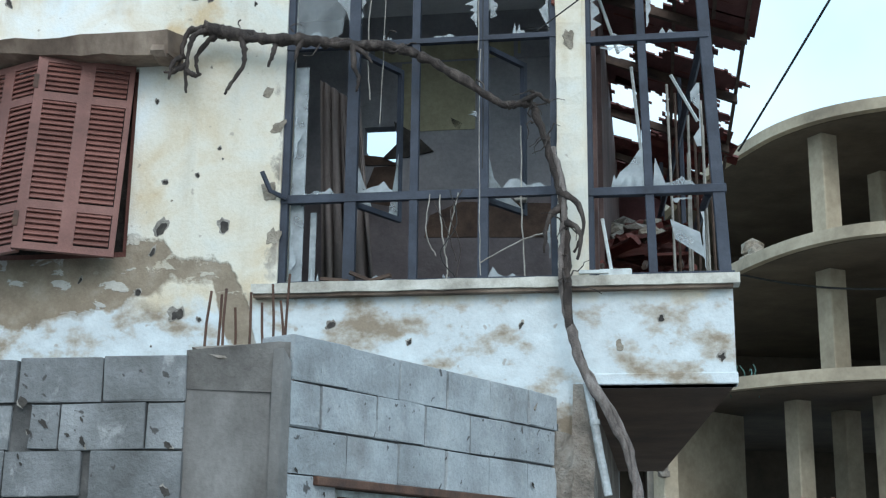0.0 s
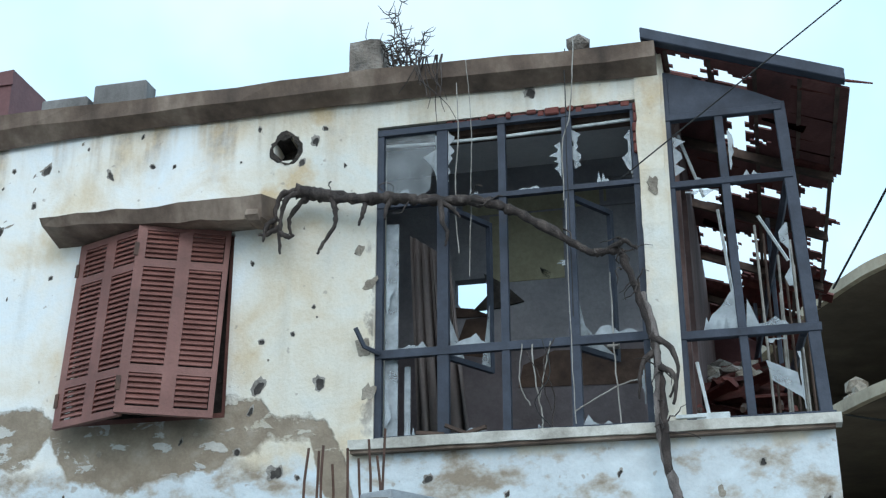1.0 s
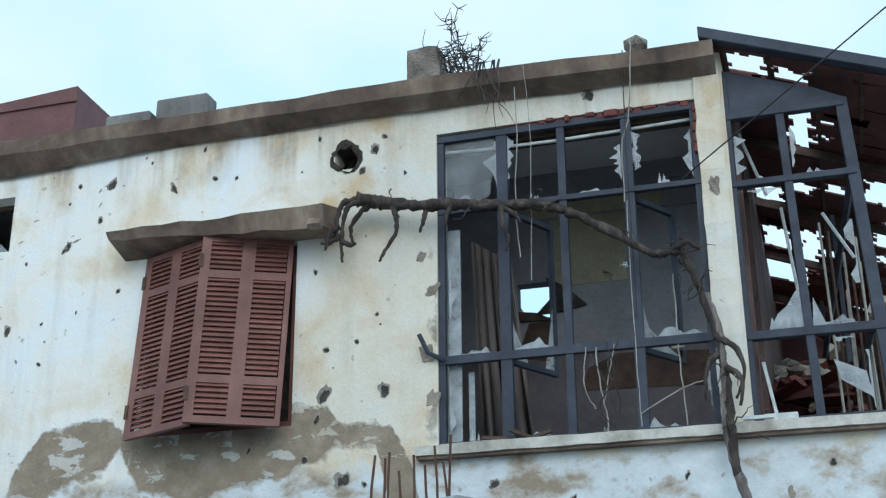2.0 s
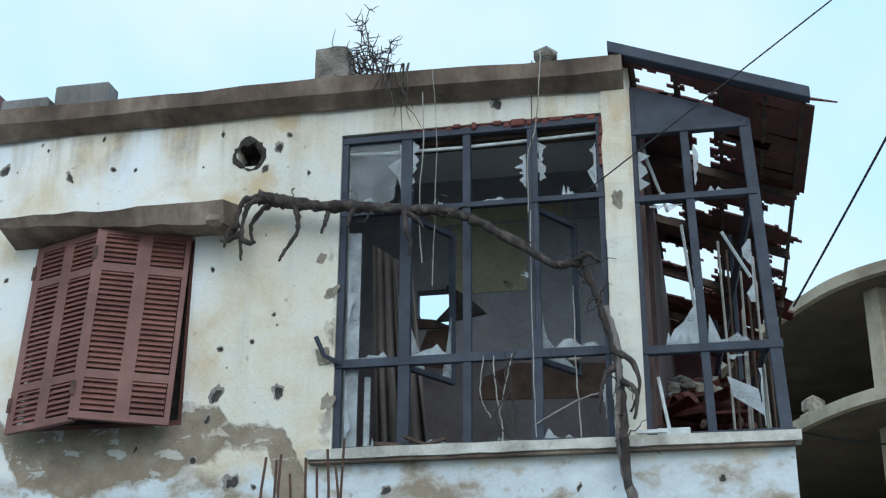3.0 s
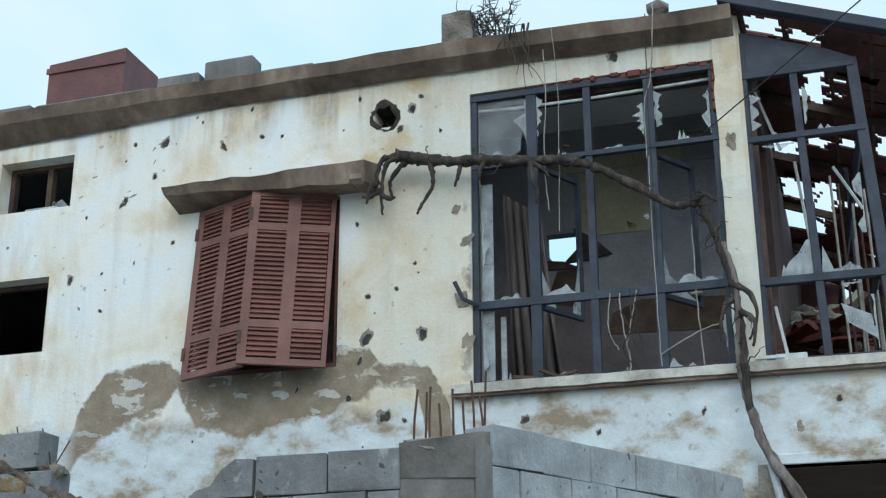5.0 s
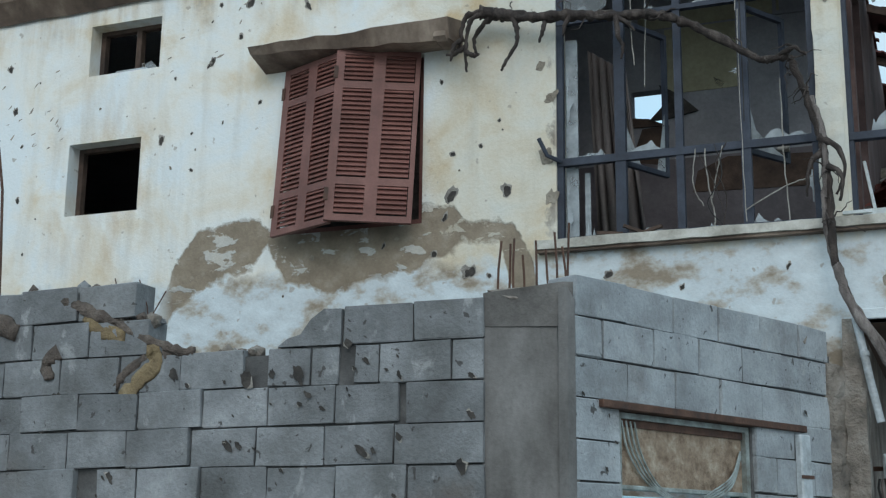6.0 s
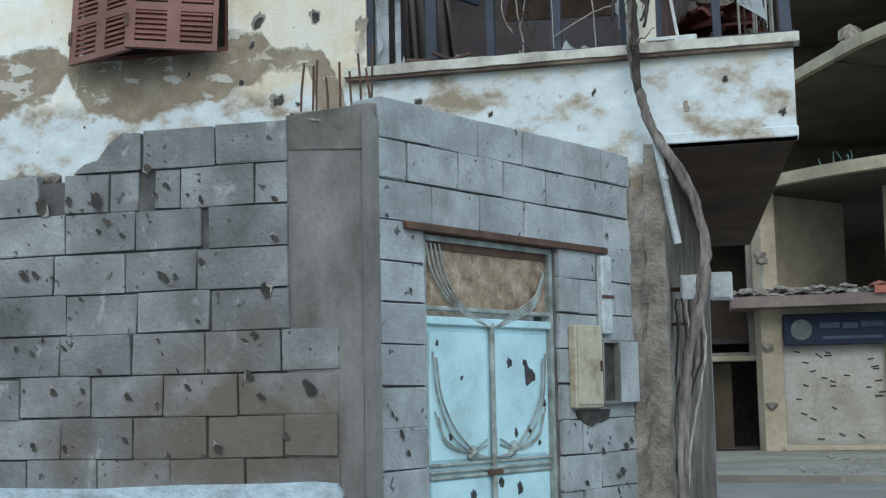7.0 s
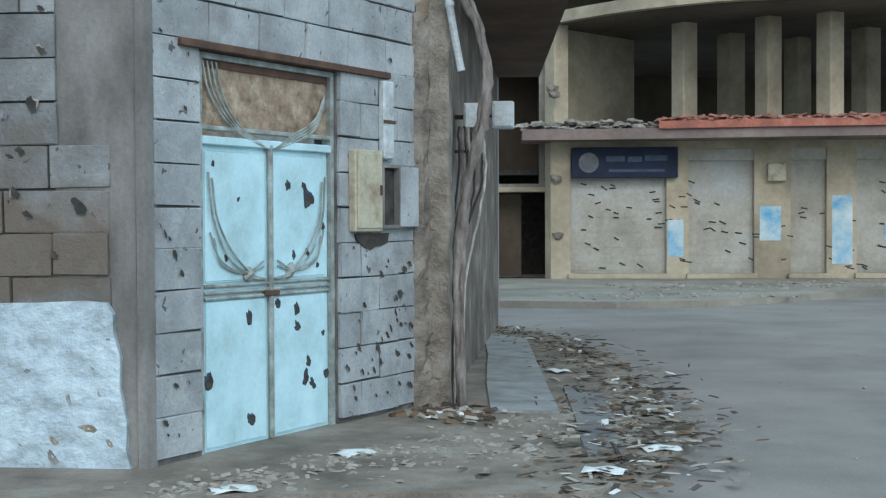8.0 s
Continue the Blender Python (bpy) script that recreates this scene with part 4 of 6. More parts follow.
part("window_sill", bm, surface("pale_sill", (0.55, 0.54, 0.49), (0.3, 0.28, 0.24), (0.66, 0.66, 0.62), 4, 40), house, "chipped pale concrete sill")
# thin brown strip below the sill, darker than the sill itself
part("sill_underside", boxes((-0.2, 2.78, -0.07, 0.0, 2.795, 2.815)), EAVE, house)
part("inner_sill", boxes((-0.07, 2.7, 0.05, 0.14, 2.8, 2.872)), CONCRETE, house)
# column between the two windows
bm = boxes((1.73, 1.9, -0.02, 0.2, 2.88, 5.43))
bmesh.ops.subdivide_edges(bm, edges=[e for e in bm.edges if abs(e.verts[0].co.z - e.verts[1].co.z) > 1], cuts=26)
for v in bm.verts:
    v.co += Vector((r.uniform(-0.007, 0.007), r.uniform(-0.007, 0.007), 0))
part("corner_column", bm, PLASTER, house)
# broken red bricks over the window
bm = bmesh.new()
x = 0.42
while x < 1.68:
    w = r.uniform(0.03, 0.11)
    box(bm, x, x + w - 0.006, -0.012 + r.uniform(0, 0.03), 0.12, 5.075 + r.uniform(-0.014, 0.016), 5.125 + r.uniform(-0.01, 0.008), bevel=0.008)
    x += w
part("brick_edge", bm, TILE, house, "exposed red hollow-brick edge")
bm = bmesh.new()
for k in range(5):
    box(bm, 1.7 + r.uniform(-0.01, 0.01), 1.738, -0.01, 0.1, 4.72 + k * 0.075, 4.788 + k * 0.075, bevel=0.008)
part("brick_edge", bm, TILE, house)
# solid dark box painted as the shade gap under the lintel
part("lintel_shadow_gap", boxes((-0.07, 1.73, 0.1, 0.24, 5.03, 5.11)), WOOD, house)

# scars in the plaster
SC = ((-0.87, 3.28, 0.06), (-0.44, 3.28, 0.055), (-0.72, 2.7, 0.06), (-0.92, 3.12, 0.04), (-2.62, 5.06, 0.05), (-2.1, 4.96, 0.045), (-1.77, 5.0, 0.03), (-1.6, 4.98, 0.02), (-2.7, 4.78, 0.025), (-2.96, 4.6, 0.04), (-3.4, 3.98, 0.05), (-2.98, 4.58, 0.035), (-3.3, 4.5, 0.02), (-3.62, 4.66, 0.02), (-0.86, 3.6, 0.03), (-0.64, 3.64, 0.02), (-0.5, 3.82, 0.02), (-0.52, 5.05, 0.05), (-0.45, 5.15, 0.03), (-0.62, 4.9, 0.03), (1.02, 5.24, 0.05), (-0.1, 3.95, 0.07), (-0.14, 3.5, 0.1), (-0.1, 3.2, 0.09), (-0.18, 4.2, 0.06), (2.7, 2.38, 0.04), (2.1, 2.45, 0.05), (1.82, 4.46, 0.1), (-4.9, 4.4, 0.04), (-5.2, 4.1, 0.03), (-4.8, 3.6, 0.03), (-5.0, 4.8, 0.04), (-1.0, 2.86, 0.03), (-1.4, 2.95, 0.025), (-0.3, 4.85, 0.025), (-2.5, 4.2, 0.02), (-3.1, 3.7, 0.02), (-0.95, 5.2, 0.025), (-2.3, 5.2, 0.02), (0.3, 2.62, 0.03), (0.8, 2.5, 0.025), (1.5, 2.6, 0.03), (2.35, 2.62, 0.03))
SPALLS = ((-0.1, 3.95), (-0.14, 3.5), (-0.1, 3.2), (-0.18, 4.2), (1.82, 4.46), (2.1, 2.45))
for k, (x, z, s) in enumerate(SC):
    scar(house, x, -0.001 if not 1.73 < x < 1.9 else -0.022, z, s * (0.6 if (x, z) in SPALLS else 0.85), 2000 + k, hole=(x, z) not in SPALLS)
r = random.Random(71)
for k in range(46):
    x, z = r.uniform(-5.5, -0.1), r.uniform(2.4, 5.35)
    if any(h[0] - 0.08 < x < h[1] + 0.08 and h[2] - 0.08 < z < h[3] + 0.08 for h in (SHUT, *SMALL, SHELL)):
        continue
    scar(house, x, -0.001, z, r.choice((0.007, 0.009, 0.012, 0.02)), 4000 + k, hole=r.random() < 0.55)
# slanting fragment streaks beyond the small windows
for k in range(26):
    x, z = (r.uniform(-5.1, -4.35), r.uniform(4.0, 4.75)) if k < 18 else (r.uniform(-3.4, -2.6), r.uniform(4.55, 5.1))
    pit(house, x, -0.0015, z, r.uniform(0.018, 0.036), 8100 + k, r.choice((CHIP, SPALL)), -1.4, 0.45)
# ragged rim of the shell hole
bm = bmesh.new()
n = 23
def ragged(rad, yy):
    raw = [rad * r.uniform(0.6, 1.4) for _ in range(n)]
    return [bm.verts.new((-0.74 + math.cos(6.283 * k / n) * (raw[k - 1] + raw[k] + raw[(k + 1) % n]) / 3, yy, 5.025 + math.sin(6.283 * k / n) * (raw[k - 1] + raw[k] + raw[(k + 1) % n]) / 3)) for k in range(n)]


deep, ins, mid, out = ragged(0.085, 0.2), ragged(0.098, -0.001), ragged(0.11, -0.008), ragged(0.128, 0.001)
for a, b in ((deep, ins), (ins, mid), (mid, out)):
    for k in range(n):
        bm.faces.new((a[k], a[(k + 1) % n], b[(k + 1) % n], b[k]))
# added back face, painted near-black for the unlit inside of the hole
bm.faces.new(deep)
part("shell_hole_rim", bm, surface("dark_hole_render", (0.045, 0.037, 0.031), (0.02, 0.017, 0.015), (0.12, 0.098, 0.076), 14, 60, relief=0.9, depth=0.02), house, "dark ragged rim of a shell hole, its depth painted in")

# bare concrete lintel slab over the shutters
canopy = thing("window_canopy", HOUSE, "projecting weathered concrete canopy over the shuttered window", "canopy")
bm = bmesh.new()
rows = []
for k in range(12):
    u = k / 11
    x = -2.46 + 1.67 * u
    d = 0.3 + r.uniform(-0.012, 0.012)
    sag = 0.075 * u + 0.03 * (1 - (1 - u) ** 3)
    rows.append([bm.verts.new((x, 0.0, 4.43)), bm.verts.new((x, -d + 0.03, 4.5 - sag + r.uniform(-0.01, 0.01))), bm.verts.new((x, -d - 0.015, 4.545 + r.uniform(-0.008, 0.008))), bm.verts.new((x, 0.0, 4.64))])
for a, b in zip(rows, rows[1:]):
    for k in range(4):
        bm.faces.new((a[k], a[(k + 1) % 4], b[(k + 1) % 4], b[k]))
bm.faces.new(rows[0]), bm.faces.new(rows[-1][::-1])
part("slab", bm, EAVE, canopy)
b2 = boxes((-0.93, -0.79, -0.29, -0.05, 4.385, 4.5), bevel=0.03)
for v in b2.verts:
    v.co += Vector([r.uniform(-0.012, 0.012) for _ in range(3)])
part("broken_end", b2, EAVE, canopy)

# ---- louvred shutters ----
shutters = thing("window_shutters", HOUSE, "closed red-brown louvred wooden shutters, slightly bulging", "shutters")


def shutter_leaf(m, w, z0, z1):
    lf = new("leaf")
    lf.parent = shutters
    lf.matrix_local = m
    fr = 0.065
    a, b = z0 + (z1 - z0) * 0.225, z0 + (z1 - z0) * 0.785
    half = w / 2
    holes = [(x + fr * (0.9 if x else 1), x + half - fr * 0.55, p + fr * 0.45, q - fr * 0.45) for x in (0, half) for p, q in ((z0 + 0.02, a), (a, b), (b, z1 - 0.02))]
    bm = pierced(0, w, z0, z1, 0, 0.035, holes)
    part("leaf_frame", bm, SHUTTER, lf)
    me = None
    for x0, x1, p, q in holes:
        n = max(3, round((q - p) / 0.037))
        for k in range(n):
            if me is None:
                b2 = boxes((0, x1 - x0, -0.006, 0.042, -0.0035, 0.0035))
                me = bpy.data.meshes.new("slat")
                b2.to_mesh(me)
                b2.free()
                me.materials.append(SHUTTER)
            ob = new("slat", me)
            ob.parent = lf
            ob.matrix_local = pose(x0, 0.004, p + (q - p) * (k + 0.5) / n, 58)
    for z in (z0 + 0.2, z1 - 0.2):
        part("hinge", boxes((-0.012, 0.02, -0.008, 0.0, z - 0.05, z + 0.05)), RUST, lf)
    return lf


# both leaves hang from their heads and are pushed out at the foot
PUSHED = pose(0, 0, 4.42, rx=-6) @ pose(0, 0, -4.42)
shutter_leaf(PUSHED @ pose(-2.27, -0.02, 0, rz=-19), 0.613, 3.04, 4.42)
shutter_leaf(PUSHED @ pose(-1.705, -0.255, 0, rz=21.3), 0.635, 3.05, 4.43)
part("window_frame", pierced(-2.24, -1.1, 3.1, 4.42, 0.06, 0.12, [(-2.19, -1.15, 3.15, 4.37)]), SHUTTER, house)
# black sheet painted for the unlit room behind the shutters
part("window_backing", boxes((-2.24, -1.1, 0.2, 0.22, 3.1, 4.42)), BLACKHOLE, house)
# small windows: wooden linings, dark rooms
for k, (x0, x1, z0, z1) in enumerate(SMALL):
    sw = thing("window", HOUSE, "small unglazed window with brown wooden lining", "window", "small windows")
    part("lining", pierced(x0, x1, z0, z1, 0.14, 0.2, [(x0 + 0.045, x1 - 0.035, z0 + 0.02, z1 - 0.035)]), WOOD, sw)
    if k:
        part("mullion", boxes((x0 + 0.36, x0 + 0.41, 0.14, 0.2, z0 + 0.02, z1 - 0.035)), WOOD, sw)
        part("broken_pane", sheet([(x0 + 0.41, z0 + 0.02), (x0 + 0.62, z0 + 0.02), (x0 + 0.5, z0 + 0.14), (x0 + 0.41, z0 + 0.1)], 0.165, 0.169), GLASS, sw)
        part("board", boxes((x0 + 0.2, x0 + 0.5, 0.1, 0.2, z0 + 0.01, z0 + 0.06)), ZINC, sw)

# ---- rooms ----
tagged(part("ceiling", slab([(-8.8, 0.25), (1.73, 0.25), (1.73, 2.0), (0.9, 2.3), (0.2, 1.9), (-0.7, 2.1), (-0.7, 6.4), (-8.8, 6.4)], 5.39, 5.425), surface("limewashed_ceiling", (0.64, 0.66, 0.69), (0.5, 0.51, 0.53), (0.72, 0.74, 0.77), 1.3, 30), m=HOUSE), "grey-white stained room ceiling", "ceiling", kind="structure")
rooms = thing("wall_inner", HOUSE, "grey plastered inner walls of the gutted rooms", "wall", kind="structure")
part("partition_back", pierced(-0.72, 1.73, 2.4, 5.39, 1.5, 1.62, [(0.13, 0.42, 4.18, 4.47)]), GREYWALL, rooms)
part("partition_left", boxes((-0.72, -0.6, 0.25, 1.5, 2.4, 5.39)), GREYWALL, rooms)
part("partition_right", pierced(-6.4, -0.25, 2.24, 5.43, 0, 0.12, [(-1.3, -0.4, 2.5, 4.9)]), surface("dark_red_plaster", (0.1, 0.06, 0.055), (0.05, 0.03, 0.028), (0.16, 0.11, 0.1), 2.5, 30), rooms, m=pose(1.85, 0, 0, rz=-90))
part("partition_mid", boxes((-3.1, -3.0, 0.25, 6.4, 2.4, 5.39)), GREYWALL, rooms)
part("partition_rear", boxes((-0.84, -0.72, 0.25, 6.4, 2.4, 5.39)), GREYWALL, rooms)
part("inner_floor", boxes((-8.8, 1.73, 0.25, 6.4, 2.3, 2.4)), CONCRETE, rooms)
part("olive_strip", boxes((0.42, 1.0, 1.49, 1.5, 4.42, 4.98)), OLIVE, rooms, "olive painted patch of wall")
part("olive_strip", boxes((0.2, 1.35, 1.492, 1.5, 5.0, 5.13)), OLIVE, rooms)
part("wall_hatch", pierced(1.3, 1.66, 4.98, 5.25, 1.47, 1.5, [(1.33, 1.63, 5.01, 5.22)]), GREYWALL, rooms)
part("dark_niche", sheet([(0.12, 3.87), (0.42, 3.81), (0.44, 4.15), (0.22, 4.14)], 1.485, 1.5), WOOD, rooms)
part("breach_edge", sheet([(0.37, 4.50), (0.53, 4.40), (0.68, 4.25), (0.48, 4.21), (0.28, 4.20), (0.41, 4.33)], 1.47, 1.5), BLACKHOLE, rooms, "near-black ragged breach edge")
part("breach_edge", sheet([(0.13, 4.16), (0.14, 4.24), (0.28, 4.22), (0.42, 4.15)], 1.48, 1.5), WOOD, rooms)
part("wall_crack", sheet([(0.81, 4.52), (0.90, 4.47), (0.88, 4.42), (0.83, 4.45)], 1.49, 1.5), BLACKHOLE, rooms)
# thin sheet painting the dimmer light low on the back wall
part("dado", boxes((-0.6, 1.73, 1.488, 1.5, 2.4, 3.86)), surface("dark_taupe_shade", (0.145, 0.13, 0.14), (0.095, 0.085, 0.09), (0.19, 0.172, 0.18), 1.6, 30), rooms, "dark taupe lower wall, its dimness put into the colour")
part("low_dark_band", sheet([(0.62, 3.57), (1.66, 3.54), (1.66, 3.8), (0.9, 3.84), (0.66, 3.74)], 1.48, 1.488), WOOD, rooms)

# ---- steel glazing of the closed balcony ----
def bar(parent, x0, x1, y0, y1, z0, z1, name="bar", mat=None, label=""):
    return part(name, boxes((x0, x1, y0, y1, z0, z1), bevel=0.004), mat or STEEL, parent, label)


glazing = thing("window_1", HOUSE, "bent blue-grey steel window grid with smashed panes", "window")
for x, w in ((-0.05, 0.05), (0.39, 0.075), (0.806, 0.052), (1.255, 0.066), (1.71, 0.045)):
    bm = boxes((x - w / 2, x + w / 2, 0.02, 0.07, 2.88, 5.09))
    part("mullion", bm, STEEL, glazing)
for z, w in ((3.46, 0.055), (4.52, 0.035), (5.07, 0.045), (2.895, 0.03)):
    bm = boxes((-0.07, 1.73, 0.012, 0.06, z - w / 2, z + w / 2))
    part("transom", bm, STEEL, glazing)
part("bent_bar", tube(bmesh.new(), [(-0.03, 0.0, 3.46), (-0.12, -0.06, 3.5), (-0.17, -0.1, 3.62)], 0.016, sides=6), STEEL, glazing)


def casement(m, w, z0, z1, extra):
    c = thing("casement", m, "opened steel casement with broken glass", "window casement", "opened casements")
    part("sash", pierced(0, w, z0, z1, 0, 0.035, [(0.035, w - 0.03, z0 + 0.035, z1 - 0.035)]), STEEL, c)
    for pts in extra:
        part("glass_shard", sheet(pts, 0.012, 0.016), GLASS, c)


casement(HOUSE @ pose(0.4, 0.07, 0, rz=62), 0.5, 3.42, 4.52, [[(0.03, 3.46), (0.2, 3.46), (0.03, 3.75)], [(0.47, 3.46), (0.47, 3.9), (0.38, 3.46)]])
casement(HOUSE @ pose(1.265, 0.07, 0, rz=58), 0.44, 3.42, 4.5, [[(0.03, 3.46), (0.4, 3.46), (0.24, 3.52), (0.1, 3.6), (0.03, 3.8)]])
part("casement_box", boxes((1.42, 1.5, 0.35, 0.42, 3.5, 3.6), bevel=0.006), PALECORD, glazing)

r = random.Random(14)


def shards(parent, x0, x1, z0, z1, y, spec, seed):
    """Jagged remains of a pane along the sides of its opening: spec is a string of l, r, t, b."""
    rr = random.Random(seed)
    for s in spec:
        a, b = (z0, z1) if s in "lr" else (x0, x1)
        p, q = sorted((rr.uniform(a, a + (b - a) * 0.5), rr.uniform(a + (b - a) * 0.5, b)))
        n = 7
        rim = []
        for k in range(n + 1):
            t = p + (q - p) * k / n
            d = rr.choice((0.01, 0.015, 0.03, 0.05, 0.09)) * rr.uniform(0.5, 1.2) * (0.3 if k in (0, n) else 1)
            rim.append((t, d))
        if s == "l":
            pts = [(x0, p)] + [(x0 + d, t) for t, d in rim] + [(x0, q)]
        elif s == "r":
            pts = [(x1, p)] + [(x1 - d, t) for t, d in rim] + [(x1, q)]
        elif s == "b":
            pts = [(p, z0)] + [(t, z0 + d) for t, d in rim] + [(q, z0)]
        else:
            pts = [(p, z1)] + [(t, z1 - d) for t, d in rim] + [(q, z1)]
        part("glass_shard", sheet(pts, y, y + 0.004), GLASS, parent)


xs = [-0.03, 0.36, 0.78, 1.22, 1.69]
for k in range(4):
    shards(glazing, xs[k] + 0.03, xs[k + 1] - 0.01, 4.54, 5.05, 0.04, ("rb", "lb", "rb", "lrb")[k], 40 + k)
    shards(glazing, xs[k] + 0.03, xs[k + 1] - 0.01, 3.49, 4.5, 0.04, ("lb", "b", "r", "b")[k], 50 + k)
    shards(glazing, xs[k] + 0.03, xs[k + 1] - 0.01, 2.91, 3.43, 0.04, ("lb", "b", "b", "rb")[k], 60 + k)
part("glass_pane", sheet([(-0.02, 5.04), (0.34, 5.04), (0.33, 4.9), (0.35, 4.82), (0.31, 4.74), (0.3, 4.62), (0.2, 4.56), (0.06, 4.55), (-0.02, 4.6)], 0.04, 0.044), DIMGLASS, glazing, "grey dusty pane still in its frame")
for x0, z0, flip in ((0.43, 4.8, 1), (1.21, 4.62, -1), (1.3, 4.68, 1), (1.68, 4.66, -1)):
    q = random.Random(int(x0 * 100))
    rim = [(x0 + flip * q.choice((0.008, 0.018, 0.03, 0.045)), z0 + 0.028 * k) for k in range(9)]
    part("glass_shard", sheet([(x0, z0 - 0.02)] + rim + [(x0, z0 + 0.25)], 0.034, 0.038), GLASS, glazing)
part("side_pane", boxes((-0.02, 0.07, 0.08, 0.09, 2.9, 4.4)), GLASS, glazing)
part("side_pane", boxes((0.1, 0.14, 0.14, 0.15, 2.9, 3.4)), GLASS, glazing)

# white strip sagging under the ceiling, torn curtain, hanging cords
strip = thing("ceiling_strip", HOUSE, "white plastic strip sagging below the ceiling", "strip")
part("strip", tube(bmesh.new(), [(-0.05, 0.085, 5.0), (0.27, 0.085, 4.985), (0.75, 0.085, 4.98), (1.2, 0.085, 4.99), (1.7, 0.085, 5.005)], 0.012, sides=6), PAPER, strip)
curtain = thing("curtain", HOUSE, "torn brown-grey curtain hanging inside the window", "curtain")
bm = bmesh.new()
n = 18
top = [bm.verts.new((0.02 + 0.3 * k / n, 0.55 + 0.03 * math.sin(k * 1.7), 4.5 - 0.012 * k)) for k in range(n + 1)]
bot = [bm.verts.new((0.06 + 0.36 * k / n + 0.05 * r.random(), 0.6 + 0.06 * math.sin(k * 1.7 + 0.5), 2.75 + 0.25 * r.random())) for k in range(n + 1)]
for k in range(n):
    bm.faces.new((top[k], top[k + 1], bot[k + 1], bot[k]))
ob = part("cloth", bm, CURTAIN, curtain, smooth=True)
ob.modifiers.new("thick", "SOLIDIFY").thickness = 0.004

cords = thing("hanging_cords", HOUSE, "torn pale cables dangling over the balcony window", "cables")
for pts, w, mt in (([(0.52, -0.1, 5.45), (0.53, -0.08, 5.0), (0.5, -0.06, 4.5), (0.52, -0.05, 4.1)], 0.0042, PALECORD), ([(1.35, -0.15, 5.56), (1.34, -0.17, 5.35), (1.3, -0.1, 5.0), (1.24, -0.08, 4.8), (1.23, -0.06, 4.4)], 0.0045, PALECORD), ([(0.98, 0.0, 3.45), (1.0, -0.02, 3.2), (1.03, 0.0, 3.0), (1.03, 0.02, 2.88)], 0.005, PALECORD), ([(0.92, 0.0, 3.46), (0.9, -0.03, 3.2), (0.96, 0.0, 3.05)], 0.0042, PALECORD), ([(1.1, 0.0, 3.46), (1.07, -0.03, 3.3), (1.02, 0.0, 3.1)], 0.0042, PALECORD), ([(1.5, 0.02, 3.9), (1.5, 0.02, 3.4), (1.52, 0.02, 2.9)], 0.005, PALECORD), ([(1.24, 0.0, 3.0), (1.5, -0.04, 3.12), (1.68, -0.04, 3.18)], 0.0045, PALECORD), ([(1.28, -0.1, 5.5), (1.27, -0.12, 4.9), (1.26, -0.05, 3.6)], 0.004, CABLE), ([(0.61, -0.18, 5.46), (0.62, -0.1, 5.1), (0.617, -0.08, 4.73), (0.596, -0.08, 3.92)], 0.003, PALECORD), ([(1.25, -0.09, 4.4), (1.245, -0.08, 3.6), (1.255, -0.08, 2.9)], 0.0035, PALECORD), ([(1.05, -0.03, 3.47), (1.1, -0.06, 3.25), (1.0, -0.05, 3.05), (1.09, -0.04, 2.9)], 0.004, CABLE), ([(1.13, -0.03, 3.47), (1.06, -0.06, 3.3), (1.12, -0.05, 3.1), (1.1, -0.04, 2.9)], 0.004, BARK), ([(0.95, -0.03, 3.4), (1.04, -0.06, 3.2), (1.1, -0.05, 3.0)], 0.0035, BARK)):
    part("cord", tube(bmesh.new(), smooth_line(pts, 6, 0.004, r), w, sides=5), mt, cords)
debris = thing("sill_debris", HOUSE, "broken slats and plaster lying on the sill", "debris")
for x, z, a in ((0.5, 2.9, 20), (0.6, 2.89, -12), (0.32, 2.89, 5), (1.95, 2.9, 0)):
    part("splinter", boxes((-0.09, 0.09, -0.015, 0.015, -0.008, 0.012)), WOOD if x < 1 else PAPER, debris, m=pose(x, -0.04, z + 0.01, 0, a, a))
part("white_block", boxes((1.98, 2.18, 0.0, 0.1, 2.88, 2.94), bevel=0.006), PAPER, debris)

# ---- right bay: steel grid under a wrecked tile roof ----
bay = thing("window_2", HOUSE, "blue-grey steel window bay with shattered panes", "window")
# the uprights splay outwards towards the sill
for xb, xt, w, z1 in ((1.925, 1.92, 0.06, 5.25), (2.312, 2.262, 0.055, 4.95), (2.745, 2.655, 0.075, 4.99)):
    bm = boxes((-w / 2, w / 2, 0.02, 0.09, 2.88, z1), bevel=0.004)
    for v in bm.verts:
        v.co.x += xb + (xt - xb) * (v.co.z - 2.88) / 2.1
    part("mullion", bm, STEEL, bay)
for z, w, x1 in ((2.9, 0.03, 2.8), (3.44, 0.055, 2.77), (4.465, 0.045, 2.7), (4.95, 0.045, 2.67)):
    bar(bay, 1.9, x1, 0.012, 0.07, z - w / 2, z + w / 2, "transom")
part("spandrel", sheet([(1.9, 4.95), (2.68, 4.95), (2.68, 4.99), (2.49, 5.09), (1.9, 5.31)], 0.03, 0.05), STEEL, bay, "dark blue-grey steel spandrel sheet")
for x, y in ((2.7, 2.2), (2.7, 4.4)):
    x -= 0.062 * y
    bar(bay, x - 0.018, x + 0.018, y - 0.018, y + 0.018, 2.8, 5.03, "side_post")
for z in (3.42, 4.45):
    part("side_rail", tube(bmesh.new(), [(2.66, 0.09, z), (2.39, 4.4, z)], 0.025, sides=6), STEEL, bay)
